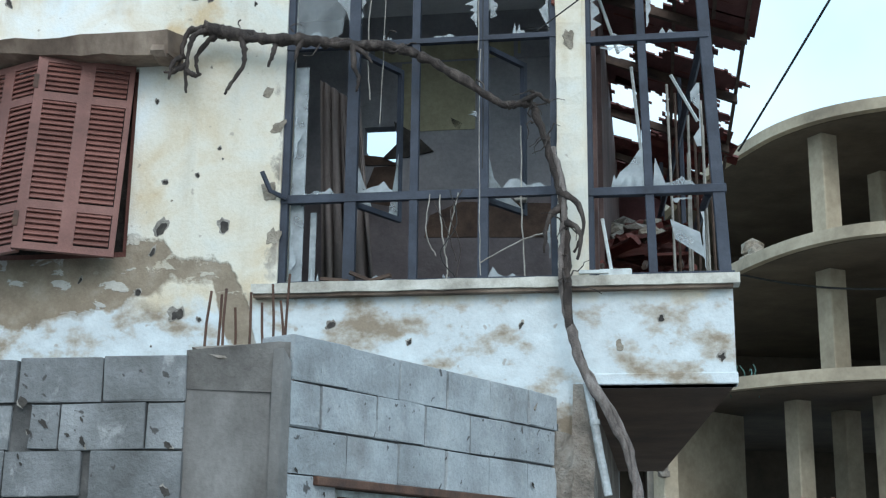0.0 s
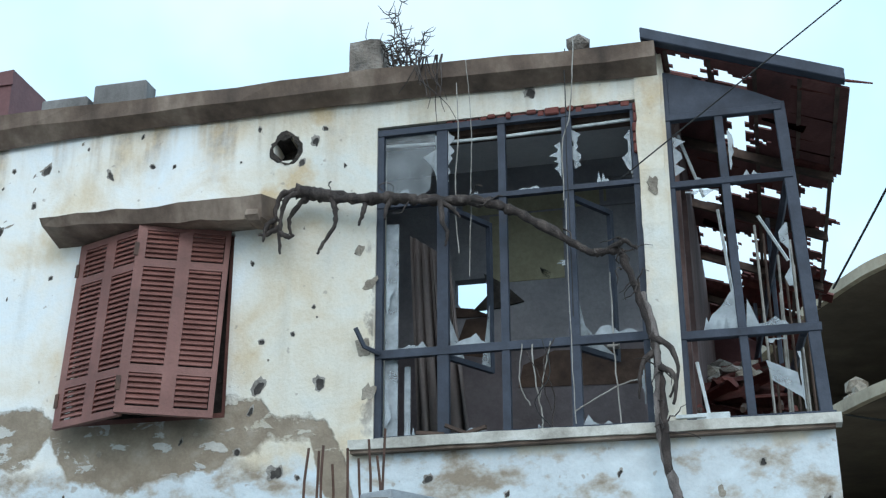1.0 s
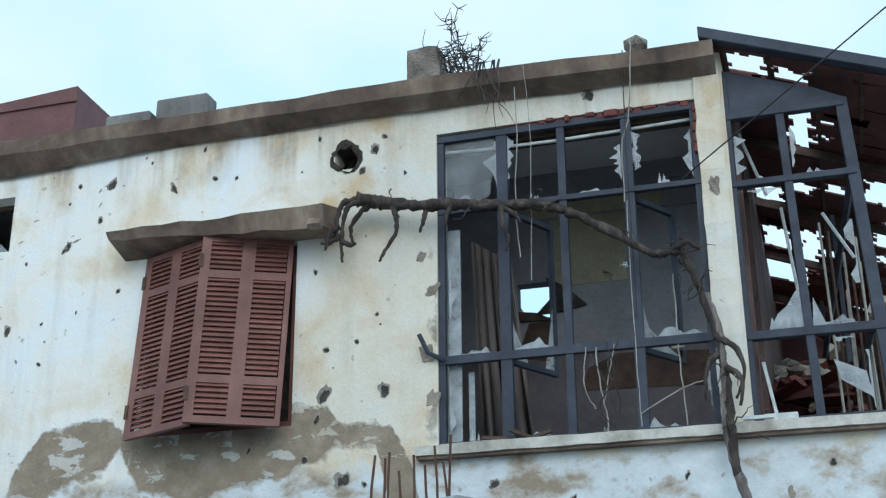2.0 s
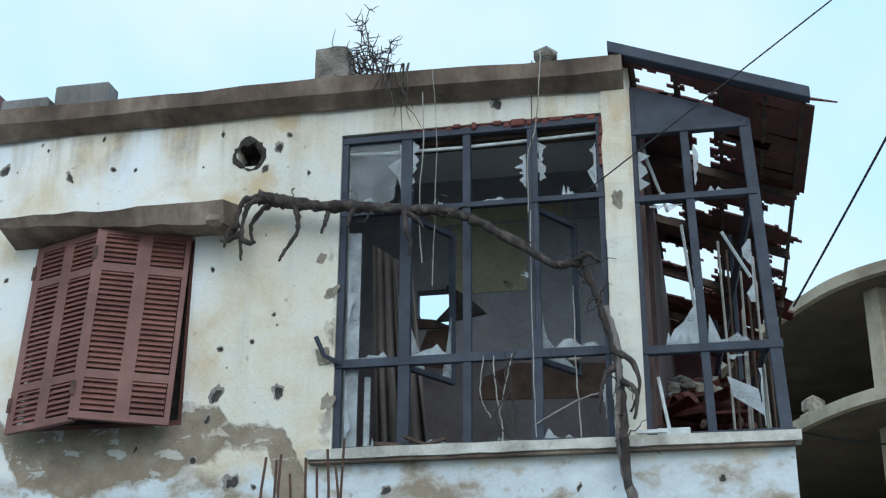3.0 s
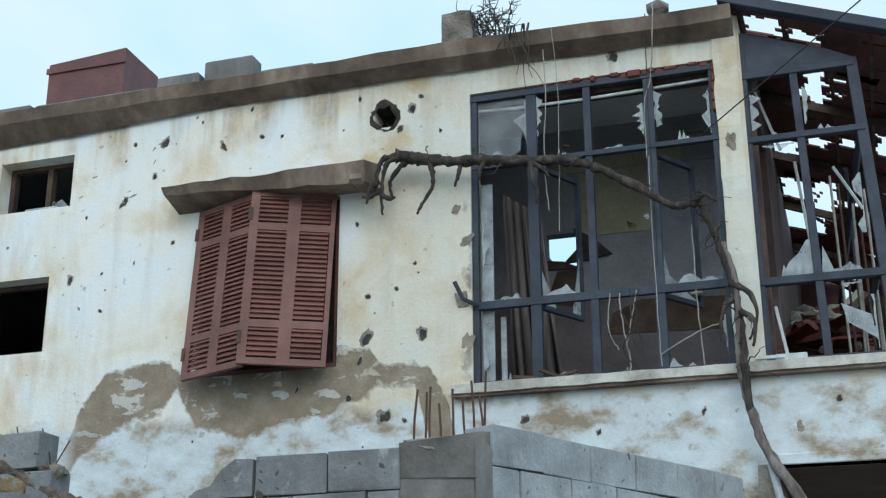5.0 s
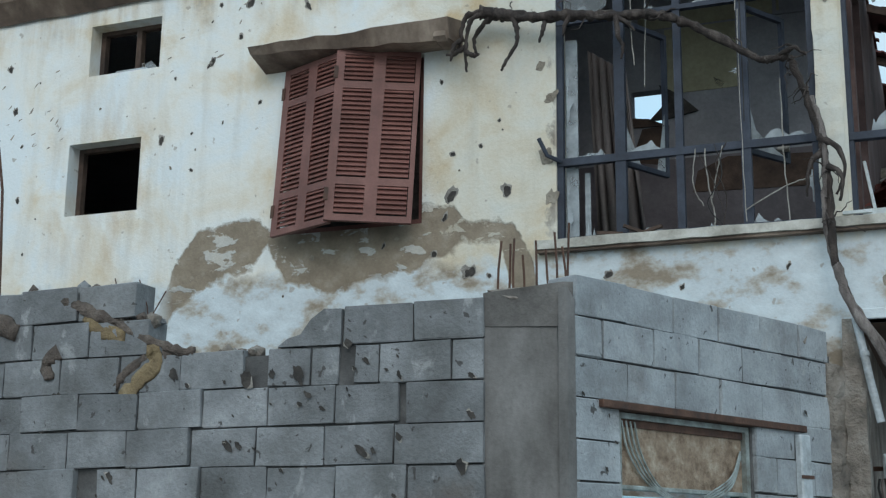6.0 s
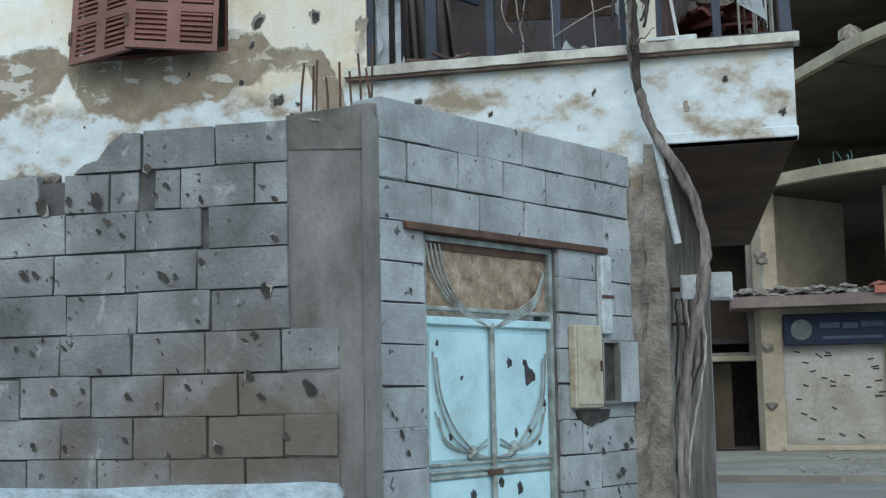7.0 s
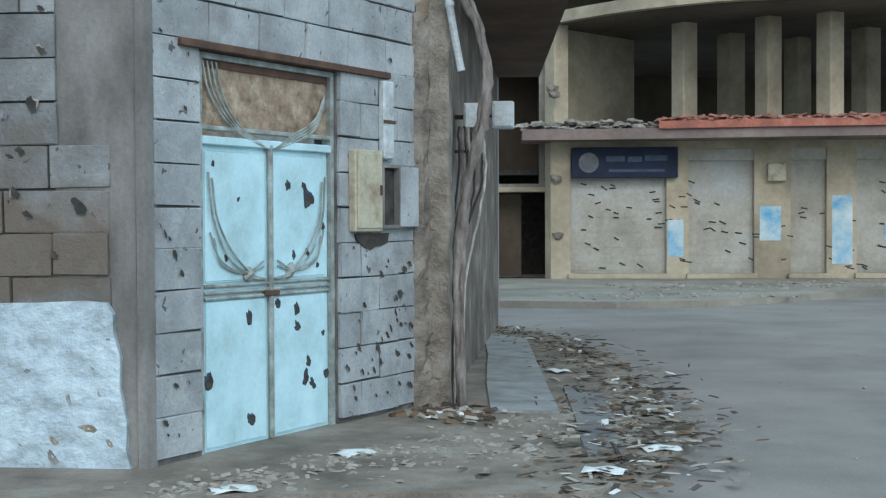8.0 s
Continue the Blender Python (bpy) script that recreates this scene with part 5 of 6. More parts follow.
for k, (a, b) in enumerate(((1.955, 2.24), (2.31, 2.63))):
    shards(bay, a, b, 4.48, 4.92, 0.04, ("lb", "bl")[k], 80 + k)
    shards(bay, a, b, 3.45, 4.42, 0.04, ("bt", "br")[k], 84 + k)
    shards(bay, a, b, 2.92, 3.39, 0.04, ("", "rt")[k], 88 + k)
part("glass_pane", sheet([(2.06, 3.46), (2.29, 3.46), (2.275, 3.72), (2.24, 3.71), (2.18, 3.62), (2.12, 3.57)], 0.04, 0.044), GLASS, bay)
part("glass_pane", sheet([(2.32, 3.45), (2.6, 3.45), (2.56, 3.5), (2.4, 3.49), (2.34, 3.66)], 0.04, 0.044), GLASS, bay)
part("glass_pane", sheet([(2.45, 3.12), (2.62, 3.0), (2.6, 3.16), (2.42, 3.25)], 0.02, 0.024), GLASS, bay)

roof = thing("tile_roof", HOUSE, "wrecked red clay tile lean-to roof full of holes", "roof")
SL = (5.15 - 5.63) / (3.07 - 1.83)
ANG = -math.degrees(math.atan(SL))


def roof_z(x):
    return 5.51 + SL * (x - 1.83)


bm = sheet([(1.8, 5.475), (3.07, 4.995), (3.07, 5.08), (1.8, 5.56)], -0.17, -0.08)
bmesh.ops.bevel(bm, geom=list(bm.edges), offset=0.006, segments=1, affect="EDGES")
part("fascia", bm, STEEL, roof, "dark steel verge beam")
for y in (1.25, 2.5, 3.8, 5.1):
    bm = sheet([(1.86, roof_z(1.86) - 0.13), (3.04, roof_z(3.04) - 0.13), (3.04, roof_z(3.04) - 0.06), (1.86, roof_z(1.86) - 0.06)], y, y + 0.05)
    part("rafter", bm, WOOD, roof)
for x in (1.95, 2.23, 2.52, 2.8, 3.03):
    part("batten", boxes((-0.014, 0.014, -0.06, 6.3 if x < 2.9 else 4.6, -0.05, -0.028)), WOOD, roof, m=pose(x, 0, roof_z(x)))
for pts in ([(1.98, 0.3, 4.95), (2.12, 0.35, 4.5)], [(2.2, 0.6, 4.5), (2.28, 0.7, 3.6)], [(2.46, 0.4, 4.35), (2.63, 0.5, 4.05)], [(2.0, 0.15, 3.3), (2.06, 0.12, 2.9)]):
    part("fallen_lath", tube(bmesh.new(), pts, 0.012, sides=5), PAPER, roof)
part("verge_splinter", tube(bmesh.new(), [(3.0, -0.1, 5.04), (3.12, -0.1, 5.01), (3.24, -0.1, 4.98)], 0.014, 0.006, sides=5), TILE, roof)
for k in range(8):
    x = 2.46 + 0.036 * k + r.uniform(-0.012, 0.012)
    part("hanging_lath", tube(bmesh.new(), [(x, 0.32 + 0.12 * r.random(), 2.86), (x + r.uniform(-0.03, 0.02), 0.36, 3.7 + r.random() * 0.6)], 0.009, sides=5), WOOD if k % 3 == 1 else PALECORD, roof)


def tile_mesh(seed):
    """A curved clay tile with a broken lower corner."""
    rr = random.Random(seed)
    n = 8
    bm = bmesh.new()
    w, l = 0.21, 0.33
    cut = rr.uniform(0, 0.16) if seed % 2 else 0.0
    rows = []
    for t in (0, 0.33, 0.66, 1):
        rows.append([bm.verts.new(((l - cut * (k / n)) * t, w * k / n, 0.035 * math.sin(math.pi * 2 * k / n) + 0.004 * t)) for k in range(n + 1)])
    for a, b in zip(rows, rows[1:]):
        for k in range(n):
            bm.faces.new((a[k], b[k], b[k + 1], a[k + 1]))
    bmesh.ops.solidify(bm, geom=list(bm.faces), thickness=0.014)
    me = bpy.data.meshes.new("roof_tile")
    bm.to_mesh(me)
    bm.free()
    me.materials.append(TILE)
    return me


TILES = [tile_mesh(k) for k in range(5)]
r = random.Random(63)
# where shells have torn the tiles away: along the slope, then along the ridge
TORN = ((1.97, 2.22, -0.02, 0.26), (2.25, 2.48, 0.09, 0.26), (2.31, 2.48, 0.66, 1.45), (2.5, 2.63, 0.79, 0.85), (2.5, 2.63, 1.03, 1.09), (1.96, 2.22, 2.2, 2.66), (2.28, 2.45, 2.02, 2.28), (2.53, 2.67, 1.9, 2.1), (2.83, 3.2, 1.68, 2.12), (1.99, 2.26, 3.2, 3.72), (2.29, 2.45, 3.07, 4.2), (1.85, 2.24, 4.0, 4.7), (2.49, 2.64, 3.45, 3.66), (2.9, 3.2, 2.6, 3.1), (2.95, 3.2, 3.3, 3.5))
# boards under the tiles, ragged round the holes
rb = random.Random(91)
bm = bmesh.new()
for j in range(140):
    y = -0.07 + 0.031 * j
    x = 1.84
    end = 3.08 if y < 1.3 else 3.0 + 0.16 * noise.noise(Vector((0, y * 5, 2.2))) + rb.uniform(-0.02, 0.03)
    while x < end:
        w = 0.03
        cx = x + w / 2 + 0.09 * noise.noise(Vector((x * 11, y * 11, 0.3))) + rb.uniform(-0.006, 0.006)
        cy = y + 0.015 + 0.09 * noise.noise(Vector((x * 11, y * 11, 7.1))) + rb.uniform(-0.006, 0.006)
        if not any(p < cx < q and c < cy < d for p, q, c, d in TORN):
            za, zb = roof_z(x) - 0.03, roof_z(x + w) - 0.03
            vs = [bm.verts.new(q) for q in ((x, y, za), (x + w, y, zb), (x + w, y + 0.032, zb), (x, y + 0.032, za), (x, y, za - 0.014), (x + w, y, zb - 0.014), (x + w, y + 0.032, zb - 0.014), (x, y + 0.032, za - 0.014))]
            for q in ((0, 1, 2, 3), (7, 6, 5, 4), (0, 4, 5, 1), (1, 5, 6, 2), (2, 6, 7, 3), (3, 7, 4, 0)):
                bm.faces.new([vs[n] for n in q])
        x += w
part("roof_boarding", bm, REDWOOD, roof, "dark red-brown roof boarding, splintered round the holes")
for i in range(5):
    for j in range(33):
        x, y = 1.83 + i * 0.25, -0.08 + j * 0.195
        cx, cy = x + 0.16 + r.uniform(-0.03, 0.03), y + 0.1 + r.uniform(-0.03, 0.03)
        if any(p - 0.13 < cx < q + 0.13 and c - 0.085 < cy < d + 0.085 for p, q, c, d in TORN) or (i == 4 and (y > 4.5 or y > 1.6 and r.random() < 0.2)) or r.random() < 0.02:
            continue
        if i == 4 and y < 1.3:
            x = 2.755
        if i == 4 and y > 1.5:
            x += r.uniform(-0.16, 0.03)
            y += r.uniform(-0.06, 0.06)
        ob = new("roof_tile", TILES[r.randrange(5)])
        ob.parent = roof
        loose = r.random() < 0.25
        ob.matrix_local = pose(x, y, roof_z(x) - 0.01, r.uniform(-4, 4) * (4 if loose else 1), ANG + r.uniform(-2, 2) * (5 if loose else 1), r.uniform(-2, 2) * (7 if loose else 1))
for k in range(120):
    y = r.uniform(1.3, 5.9)
    ob = new("roof_tile", TILES[r.randrange(5)])
    ob.parent = roof
    ob.matrix_local = pose(r.uniform(1.82, 2.34), y, 3.02 + 0.27 * y + r.uniform(-0.16, 0.12), 16 + r.uniform(-25, 25), r.uniform(-20, 20), r.uniform(-40, 40))
for k in range(34):
    y = r.uniform(1.6, 4.4)
    part("rubble_lump", hump(r.uniform(0.05, 0.13), r.uniform(0.04, 0.1), r), r.choice((SPALL, CHIP, TILE)), roof, m=pose(r.uniform(1.92, 2.35), y, 3.08 + 0.27 * y + r.uniform(-0.05, 0.16), 0, 0, r.uniform(0, 360)))
for x in (1.95, 2.25, 2.5):
    part("fallen_batten", tube(bmesh.new(), [(x, 0.9, 3.16), (x + 0.05, 3.4, 3.9), (x, 6.35, 4.7)], 0.022, sides=5), WOOD, roof)
fallen = thing("fallen_tiles", HOUSE, "heap of broken red roof tiles inside the bay", "tiles")
for k in range(95):
    ob = new("roof_tile", TILES[r.randrange(5)])
    ob.parent = fallen
    y = r.uniform(0.9, 5.6)
    top = 2.45 + 0.34 * y
    ob.matrix_local = pose(r.uniform(1.9, 2.45), y, r.uniform(2.45, top + 0.3), r.uniform(-50, 50), r.uniform(-50, 50), r.uniform(0, 360))

# ---- things on the flat roof ----
chimney = thing("chimney_stub", HOUSE, "broken concrete chimney stub on the roof edge", "chimney")
bm = boxes((-0.29, -0.05, 0.0, 0.24, 5.54, 5.82))
bmesh.ops.subdivide_edges(bm, edges=list(bm.edges), cuts=2)
r = random.Random(8)
for v in bm.verts:
    v.co += Vector([r.uniform(-0.012, 0.012) for _ in range(3)])
part("shaft", bm, ROUGHCON, chimney)
# black block painted as the dark mouth of the flue
part("flue", boxes((-0.23, -0.11, 0.06, 0.18, 5.8, 5.835)), BLACKHOLE, chimney)
knob = thing("roof_lump", HOUSE, "small lump of mortar on the roof edge", "mortar lump")
part("lump", hump(0.1, 0.06, random.Random(2)), ROUGHCON, knob, m=pose(1.36, -0.05, 5.55))
tank = thing("roof_hut", HOUSE, "red-brown sheet metal box standing on the roof", "roof box")
bm = boxes((-5.2, -4.3, 1.9, 2.55, 5.55, 7.12))
for v in bm.verts:
    if v.co.z > 6 and v.co.y < 2:
        v.co.z += 0.03 if v.co.x > -4.5 else -0.03
part("shell", bm, REDSHEET, tank)
part("rim", boxes((-5.22, -4.28, 1.88, 1.9, 6.98, 7.04)), REDSHEET, tank)

# ---- the dry vine ----
vine = thing("dry_vine", HOUSE, "dead grape vine trunk reaching across the balcony window", "vine")
r = random.Random(17)
trunk = [(2.02, -0.2, GZ), (1.99, -0.16, 0.2), (2.02, -0.15, 0.63), (2.07, -0.15, 0.91), (2.15, -0.15, 1.19), (2.19, -0.15, 1.47), (2.15, -0.15, 1.76), (2.04, -0.15, 2.01), (1.88, -0.15, 2.3), (1.81, -0.15, 2.56), (1.79, -0.15, 2.83), (1.785, -0.15, 3.11), (1.76, -0.15, 3.39), (1.68, -0.15, 3.69), (1.6, -0.15, 3.95)]
part("trunk", tube(bmesh.new(), smooth_line(trunk[:10], 6, 0.006, r), 0.03, 0.031, 9, 0.22, r), VINELIT, vine, smooth=True)
part("upper_trunk", tube(bmesh.new(), smooth_line(trunk[8:], 6, 0.006, r), 0.029, 0.024, 9, 0.22, r), BARK, vine, smooth=True)
strand = [(p[0] + 0.035 * math.sin(k * 1.1), p[1] - 0.03 * math.cos(k * 1.1), p[2]) for k, p in enumerate(trunk[:14])]
part("trunk_strand", tube(bmesh.new(), smooth_line(strand, 6, 0.005, r), 0.015, 0.018, 7, 0.2, r), VINELIT, vine, smooth=True)
arm = [(1.62, -0.15, 3.9), (1.59, -0.15, 3.97), (1.49, -0.16, 3.98), (1.4, -0.15, 3.99), (1.25, -0.15, 4.09), (1.0, -0.15, 4.265), (0.85, -0.16, 4.35), (0.69, -0.15, 4.41), (0.45, -0.14, 4.45), (0.236, -0.15, 4.476), (0.05, -0.15, 4.5), (-0.154, -0.15, 4.52), (-0.33, -0.15, 4.56), (-0.47, -0.15, 4.585), (-0.6, -0.15, 4.62)]
part("branch", tube(bmesh.new(), smooth_line(arm, 6, 0.006, r), 0.021, 0.048, 8, 0.3, r), BARK, vine, smooth=True)
arm2 = [(p[0], p[1] - 0.02, p[2] + 0.012 * math.sin(k * 1.9) - 0.01) for k, p in enumerate(arm[6:])]
part("branch_strand", tube(bmesh.new(), smooth_line(arm2, 6, 0.009, r), 0.018, 0.038, 7, 0.35, r), BARK, vine, smooth=True)
twigs = [[(-0.6, -0.15, 4.62), (-0.69, -0.17, 4.6), (-0.73, -0.18, 4.5), (-0.74, -0.18, 4.38), (-0.8, -0.17, 4.31)], [(-0.52, -0.15, 4.6), (-0.63, -0.2, 4.57), (-0.68, -0.2, 4.45), (-0.69, -0.2, 4.3), (-0.68, -0.2, 4.15)], [(-0.5, -0.15, 4.58), (-0.6, -0.14, 4.5), (-0.65, -0.14, 4.4), (-0.62, -0.14, 4.3)], [(-0.36, -0.15, 4.56), (-0.31, -0.18, 4.47), (-0.3, -0.19, 4.34), (-0.38, -0.19, 4.2), (-0.42, -0.19, 4.13)], [(-0.7, -0.18, 4.35), (-0.78, -0.2, 4.3), (-0.84, -0.2, 4.3)], [(-0.69, -0.2, 4.3), (-0.62, -0.22, 4.26), (-0.58, -0.22, 4.27)], [(-0.71, -0.18, 4.42), (-0.77, -0.22, 4.36), (-0.8, -0.22, 4.24)], [(-0.1, -0.16, 4.5), (-0.1, -0.2, 4.4), (-0.13, -0.2, 4.3)], [(0.42, -0.15, 4.45), (0.44, -0.2, 4.3), (0.48, -0.2, 4.18), (0.46, -0.2, 4.1)], [(0.4, -0.15, 4.45), (0.5, -0.18, 4.37), (0.56, -0.18, 4.3)], [(1.5, -0.15, 3.98), (1.62, -0.2, 4.02), (1.7, -0.2, 3.96)], [(1.75, -0.17, 3.4), (1.87, -0.2, 3.3), (1.9, -0.2, 3.15), (1.84, -0.2, 3.0)], [(1.78, -0.17, 3.2), (1.88, -0.22, 3.12), (1.86, -0.22, 2.95)], [(1.76, -0.16, 3.3), (1.68, -0.2, 3.2), (1.66, -0.2, 3.0)], [(0.1, -0.15, 4.5), (0.06, -0.19, 4.42), (0.05, -0.2, 4.33)]]
for t in twigs:
    part("twig", tube(bmesh.new(), smooth_line(t, 5, 0.005, r), 0.024, 0.008, 6, 0.25, r), BARK, vine, smooth=True)

for k in range(26):
    q = trunk[9 + k % 6] if k % 3 else arm[k % 14]
    p = Vector(q) + Vector((r.uniform(-0.03, 0.03), -0.03, r.uniform(-0.12, 0.12)))
    pts = [p]
    d = Vector((r.uniform(-1, 1), -0.3, r.uniform(-0.6, 0.8)))
    for _ in range(5):
        d = (d + Vector((r.gauss(0, 0.5), r.gauss(0, 0.3), r.gauss(-0.15, 0.5)))).normalized()
        pts.append(pts[-1] + d * r.uniform(0.02, 0.05))
    part("shoot", tube(bmesh.new(), pts, 0.006, 0.002, 5), BARK, vine)

bush = thing("roof_bush", HOUSE, "leafless twiggy bush growing over the roof edge", "bush")


def sprig(p, d, n, l, w, spread=1.0):
    pts = [Vector(p)]
    d = Vector(d)
    for k in range(n):
        d = (d + Vector((r.gauss(0, 0.35), r.gauss(0, 0.25), r.gauss(0, 0.3))) * spread).normalized()
        pts.append(pts[-1] + d * l / n)
    part("twig", tube(bmesh.new(), pts, w, w * 0.4, 5), BARK, bush)
    return pts


r = random.Random(29)
for k in range(12):
    pts = sprig((0.13 + r.uniform(-0.13, 0.12), 0.05 + r.uniform(-0.1, 0.1), 5.56), (r.uniform(-0.15, 0.2), r.uniform(-0.2, 0.2), 1.3), 5, r.uniform(0.5, 0.72) if k < 4 else r.uniform(0.15, 0.36), 0.007)
    for q in pts[1:]:
        for _ in range(3):
            sprig(q, (r.uniform(-1, 1), r.uniform(-0.5, 0.5), r.uniform(-0.2, 0.9)), 3, r.uniform(0.04, 0.13), 0.0045)
for k in range(15):
    sprig((0.36 + r.uniform(-0.1, 0.1), -0.2, 5.52), (r.uniform(-0.12, 0.02), -0.02, -1), 6, r.uniform(0.15, 0.62), 0.0055, 0.5)
sprig((-0.2, 0.1, 5.8), (0.25, 0, 1), 4, 0.3, 0.005)

# ---- pipe, junction boxes, cable bundle at the house corner ----
pipe = thing("drain_pipe", HOUSE, "pale dented drain pipe leaning at the house corner", "pipe")
part("tube", tube(bmesh.new(), [(1.9, -0.1, 2.22), (1.93, -0.1, 2.05), (1.97, -0.1, 1.8), (2.015, -0.1, 1.56)], 0.025, sides=10), ZINC, pipe)
part("collar", tube(bmesh.new(), [(1.94, -0.1, 2.0), (1.945, -0.1, 1.97)], 0.031, sides=10), ZINC, pipe)
corner = thing("corner_post", HOUSE, "rough rendered corner below the balcony", "post")
bm = boxes((1.8, 1.93, -0.06, 0.25, GZ, 2.22))
bmesh.ops.subdivide_edges(bm, edges=[e for e in bm.edges if abs(e.verts[0].co.z - e.verts[1].co.z) > 1], cuts=18)
for v in bm.verts:
    v.co += Vector((r.uniform(-0.015, 0.015), r.uniform(-0.015, 0.015), 0))
part("shaft", bm, ROUGHCON, corner)
for x0, x1, z0, z1 in ((1.97, 2.14, 1.23, 1.42), (2.17, 2.32, 1.24, 1.43), (2.02, 2.12, 1.02, 1.16)):
    jb = thing("junction_box", HOUSE, "pale plastic junction box at the house corner", "junction box", "junction boxes")
    part("box", boxes((x0, x1, 0.6, 0.72, z0, z1), bevel=0.008), ZINC, jb)
    part("lid", boxes((x0 + 0.015, x1 - 0.015, 0.59, 0.6, z0 + 0.015, z1 - 0.015), bevel=0.003), ZINC, jb)
    part("bracket", boxes((1.9, x1, 0.72, 0.74, (z0 + z1) / 2 - 0.01, (z0 + z1) / 2 + 0.01)), RUST, jb)
loom = thing("cable_loom", HOUSE, "bundle of cables running down the corner", "cables")
for k in range(8):
    o = 0.022 * k - 0.02
    pts = [(1.96 + o, 0.58, 1.25), (1.97 + o * 1.2, 0.5, 0.9 + 0.05 * math.sin(k)), (1.93 + o * 0.8 + 0.03 * math.sin(k * 2), 0.3, 0.5), (1.92 + o * 0.7, 0.1, 0.1), (1.93 + o * 0.5, 0.02, GZ)]
    part("cable", tube(bmesh.new(), smooth_line(pts, 6, 0.006, r), 0.009, sides=6), (CABLE, VINELIT, BARK, PALECORD)[k % 4], loom)

# ---- overhead lines ----
def wire(a, b, sag, w, label):
    t = thing("overhead_cable", Matrix(), label, "cable")
    a, b = Vector(a), Vector(b)
    pts = [a.lerp(b, k / 24) - Vector((0, 0, sag * 4 * (k / 24) * (1 - k / 24))) for k in range(25)]
    part("line", tube(bmesh.new(), pts, w, sides=6), CABLE, t)


p0, p1 = Vector((4.15, 5.51, 5.02)), Vector((4.3, 2.16, 6.18))
wire(p0, p0 + (p1 - p0) * 2.6, 0.1, 0.011, "black sagging cable running from the house over the street")
q0, q1 = HOUSE @ Vector((1.62, -0.1, 4.5)), Vector((2.82, 0.66, 5.27))
wire(q0, q0 + (q1 - q0) * 3.5, 0.02, 0.005, "thin wire fixed to the house column")

# ---- the unfinished building across the road ----
far = thing("unfinished_building", Matrix(), "unfinished concrete building with curved open storeys and shops", "building")


def curve(points, n=8):
    return [(q.x, q.y) for q in smooth_line([(x, y, 0) for x, y in points], n)]


E2 = curve([(5.9, 20.5), (6.75, 18.4), (7.45, 16.95), (8.3, 15.75), (9.3, 14.9), (10.6, 14.35), (13, 13.9), (17, 13.7), (26, 14.5)])
E3 = curve([(8.0, 20.5), (8.35, 17.9), (8.6, 16.35), (9.0, 15.25), (9.65, 14.5), (10.8, 14.05), (13, 13.7), (17, 13.6), (26, 14.5)])
E4 = curve([(8.6, 20.5), (8.92, 18.2), (9.2, 17.0), (9.8, 16.0), (10.8, 15.25), (12.4, 14.7), (14.5, 14.4), (18, 14.3), (26, 15)])
BACKEND = [(26, 30), (8.5, 30)]
for nm, ed, z in (("slab_lower", E2, 4.6), ("slab_middle", E3, 7.02), ("slab_upper", E4, 9.68)):
    back = BACKEND if nm != "slab_lower" else [(26, 30), (6.0, 30)]
    part(nm, slab(ed + back, z - 0.22, z), FARCON, far, smooth=False)
    # thin dark sheet paints the shade under each slab
    inner = [(x + 0.12, y + 0.16) for x, y in ed]
    part("soffit", slab(inner + [(25.5, 29.5), (9, 29.5)], z - 0.235, z - 0.222), FARSHADE, far)


def column(x, y, z0, z1, w=0.4, d=0.4, rz=20, mat=None):
    bm = boxes((-w / 2, w / 2, -d / 2, d / 2, z0, z1))
    bmesh.ops.bevel(bm, geom=list(bm.edges), offset=0.02, segments=1, affect="EDGES")
    part("column", bm, mat or FARCON, far, m=pose(x, y, 0, rz=rz))


def polar(az, d):
    return 0.15 + d * math.sin(radians(az)), -6.1 + d * math.cos(radians(az))


for z0, z1 in ((4.6, 6.8), (7.02, 9.46)):
    for az, d in ((23.15, 25.2), (26.9, 24.8), (31.0, 24.5), (35, 25)):
        column(*polar(az, d), z0, z1)
    for az, d in ((25.6, 28), (29.5, 28), (33, 28.5)):
        column(*polar(az, d), z0, z1, 0.5)
for az, d in ((21.5, 25.3), (25.05, 24.9), (27.6, 24.7), (31, 24.8), (33.5, 25)):
    column(*polar(az, d), 2.1, 4.38, 0.36, 0.36)
for az, d in ((23.45, 27), (26.2, 28), (29, 27)):
    column(*polar(az, d), 2.3, 4.38, 0.42, 0.4)
column(*polar(15.95, 25.2), GZ, 4.38, 0.32, 0.4, 15)
x, y = polar(15.95, 25.0)
for k in range(5):
    part("spall", hump(0.13, 0.1, random.Random(k)), ROUGHCON, far, m=pose(x - 0.15 + 0.03 * k, y - 0.2, (3.1, 3.0, 1.4, 2.2, 0.3)[k]))
# closed back walls of the storeys, the shade inside put into their colour
for z0, z1 in ((2.3, 4.38), (4.6, 6.8), (7.02, 9.46)):
    part("rear_wall", sheet([(8.6, z0), (25, z0), (25, z1), (8.6, z1)], 26.5, 26.7), FARSHADE, far)
a, b = polar(16.2, 25.6), polar(19.3, 27.5)
bm = bmesh.new()
for (xa, ya), (xb, yb), z0, z1 in ((a, b, 2.3, 4.38),):
    vs = [bm.verts.new(q) for q in ((xa, ya, z0), (xb, yb, z0), (xb, yb, z1), (xa, ya, z1))]
    bm.faces.new(vs)
wall = part("infill_wall", bm, FARCON, far)
wall.modifiers.new("thick", "SOLIDIFY").thickness = 0.15
part("roof_stub", boxes((-0.2, 0.2, -0.2, 0.2, 9.6, 10.1)), FARCON, far, m=pose(14, 16, 0))

wire((8.4, 17.75, 6.85), (*polar(31.0, 24.3), 6.4), 0.35, 0.02, "black cable strung along the unfinished building")

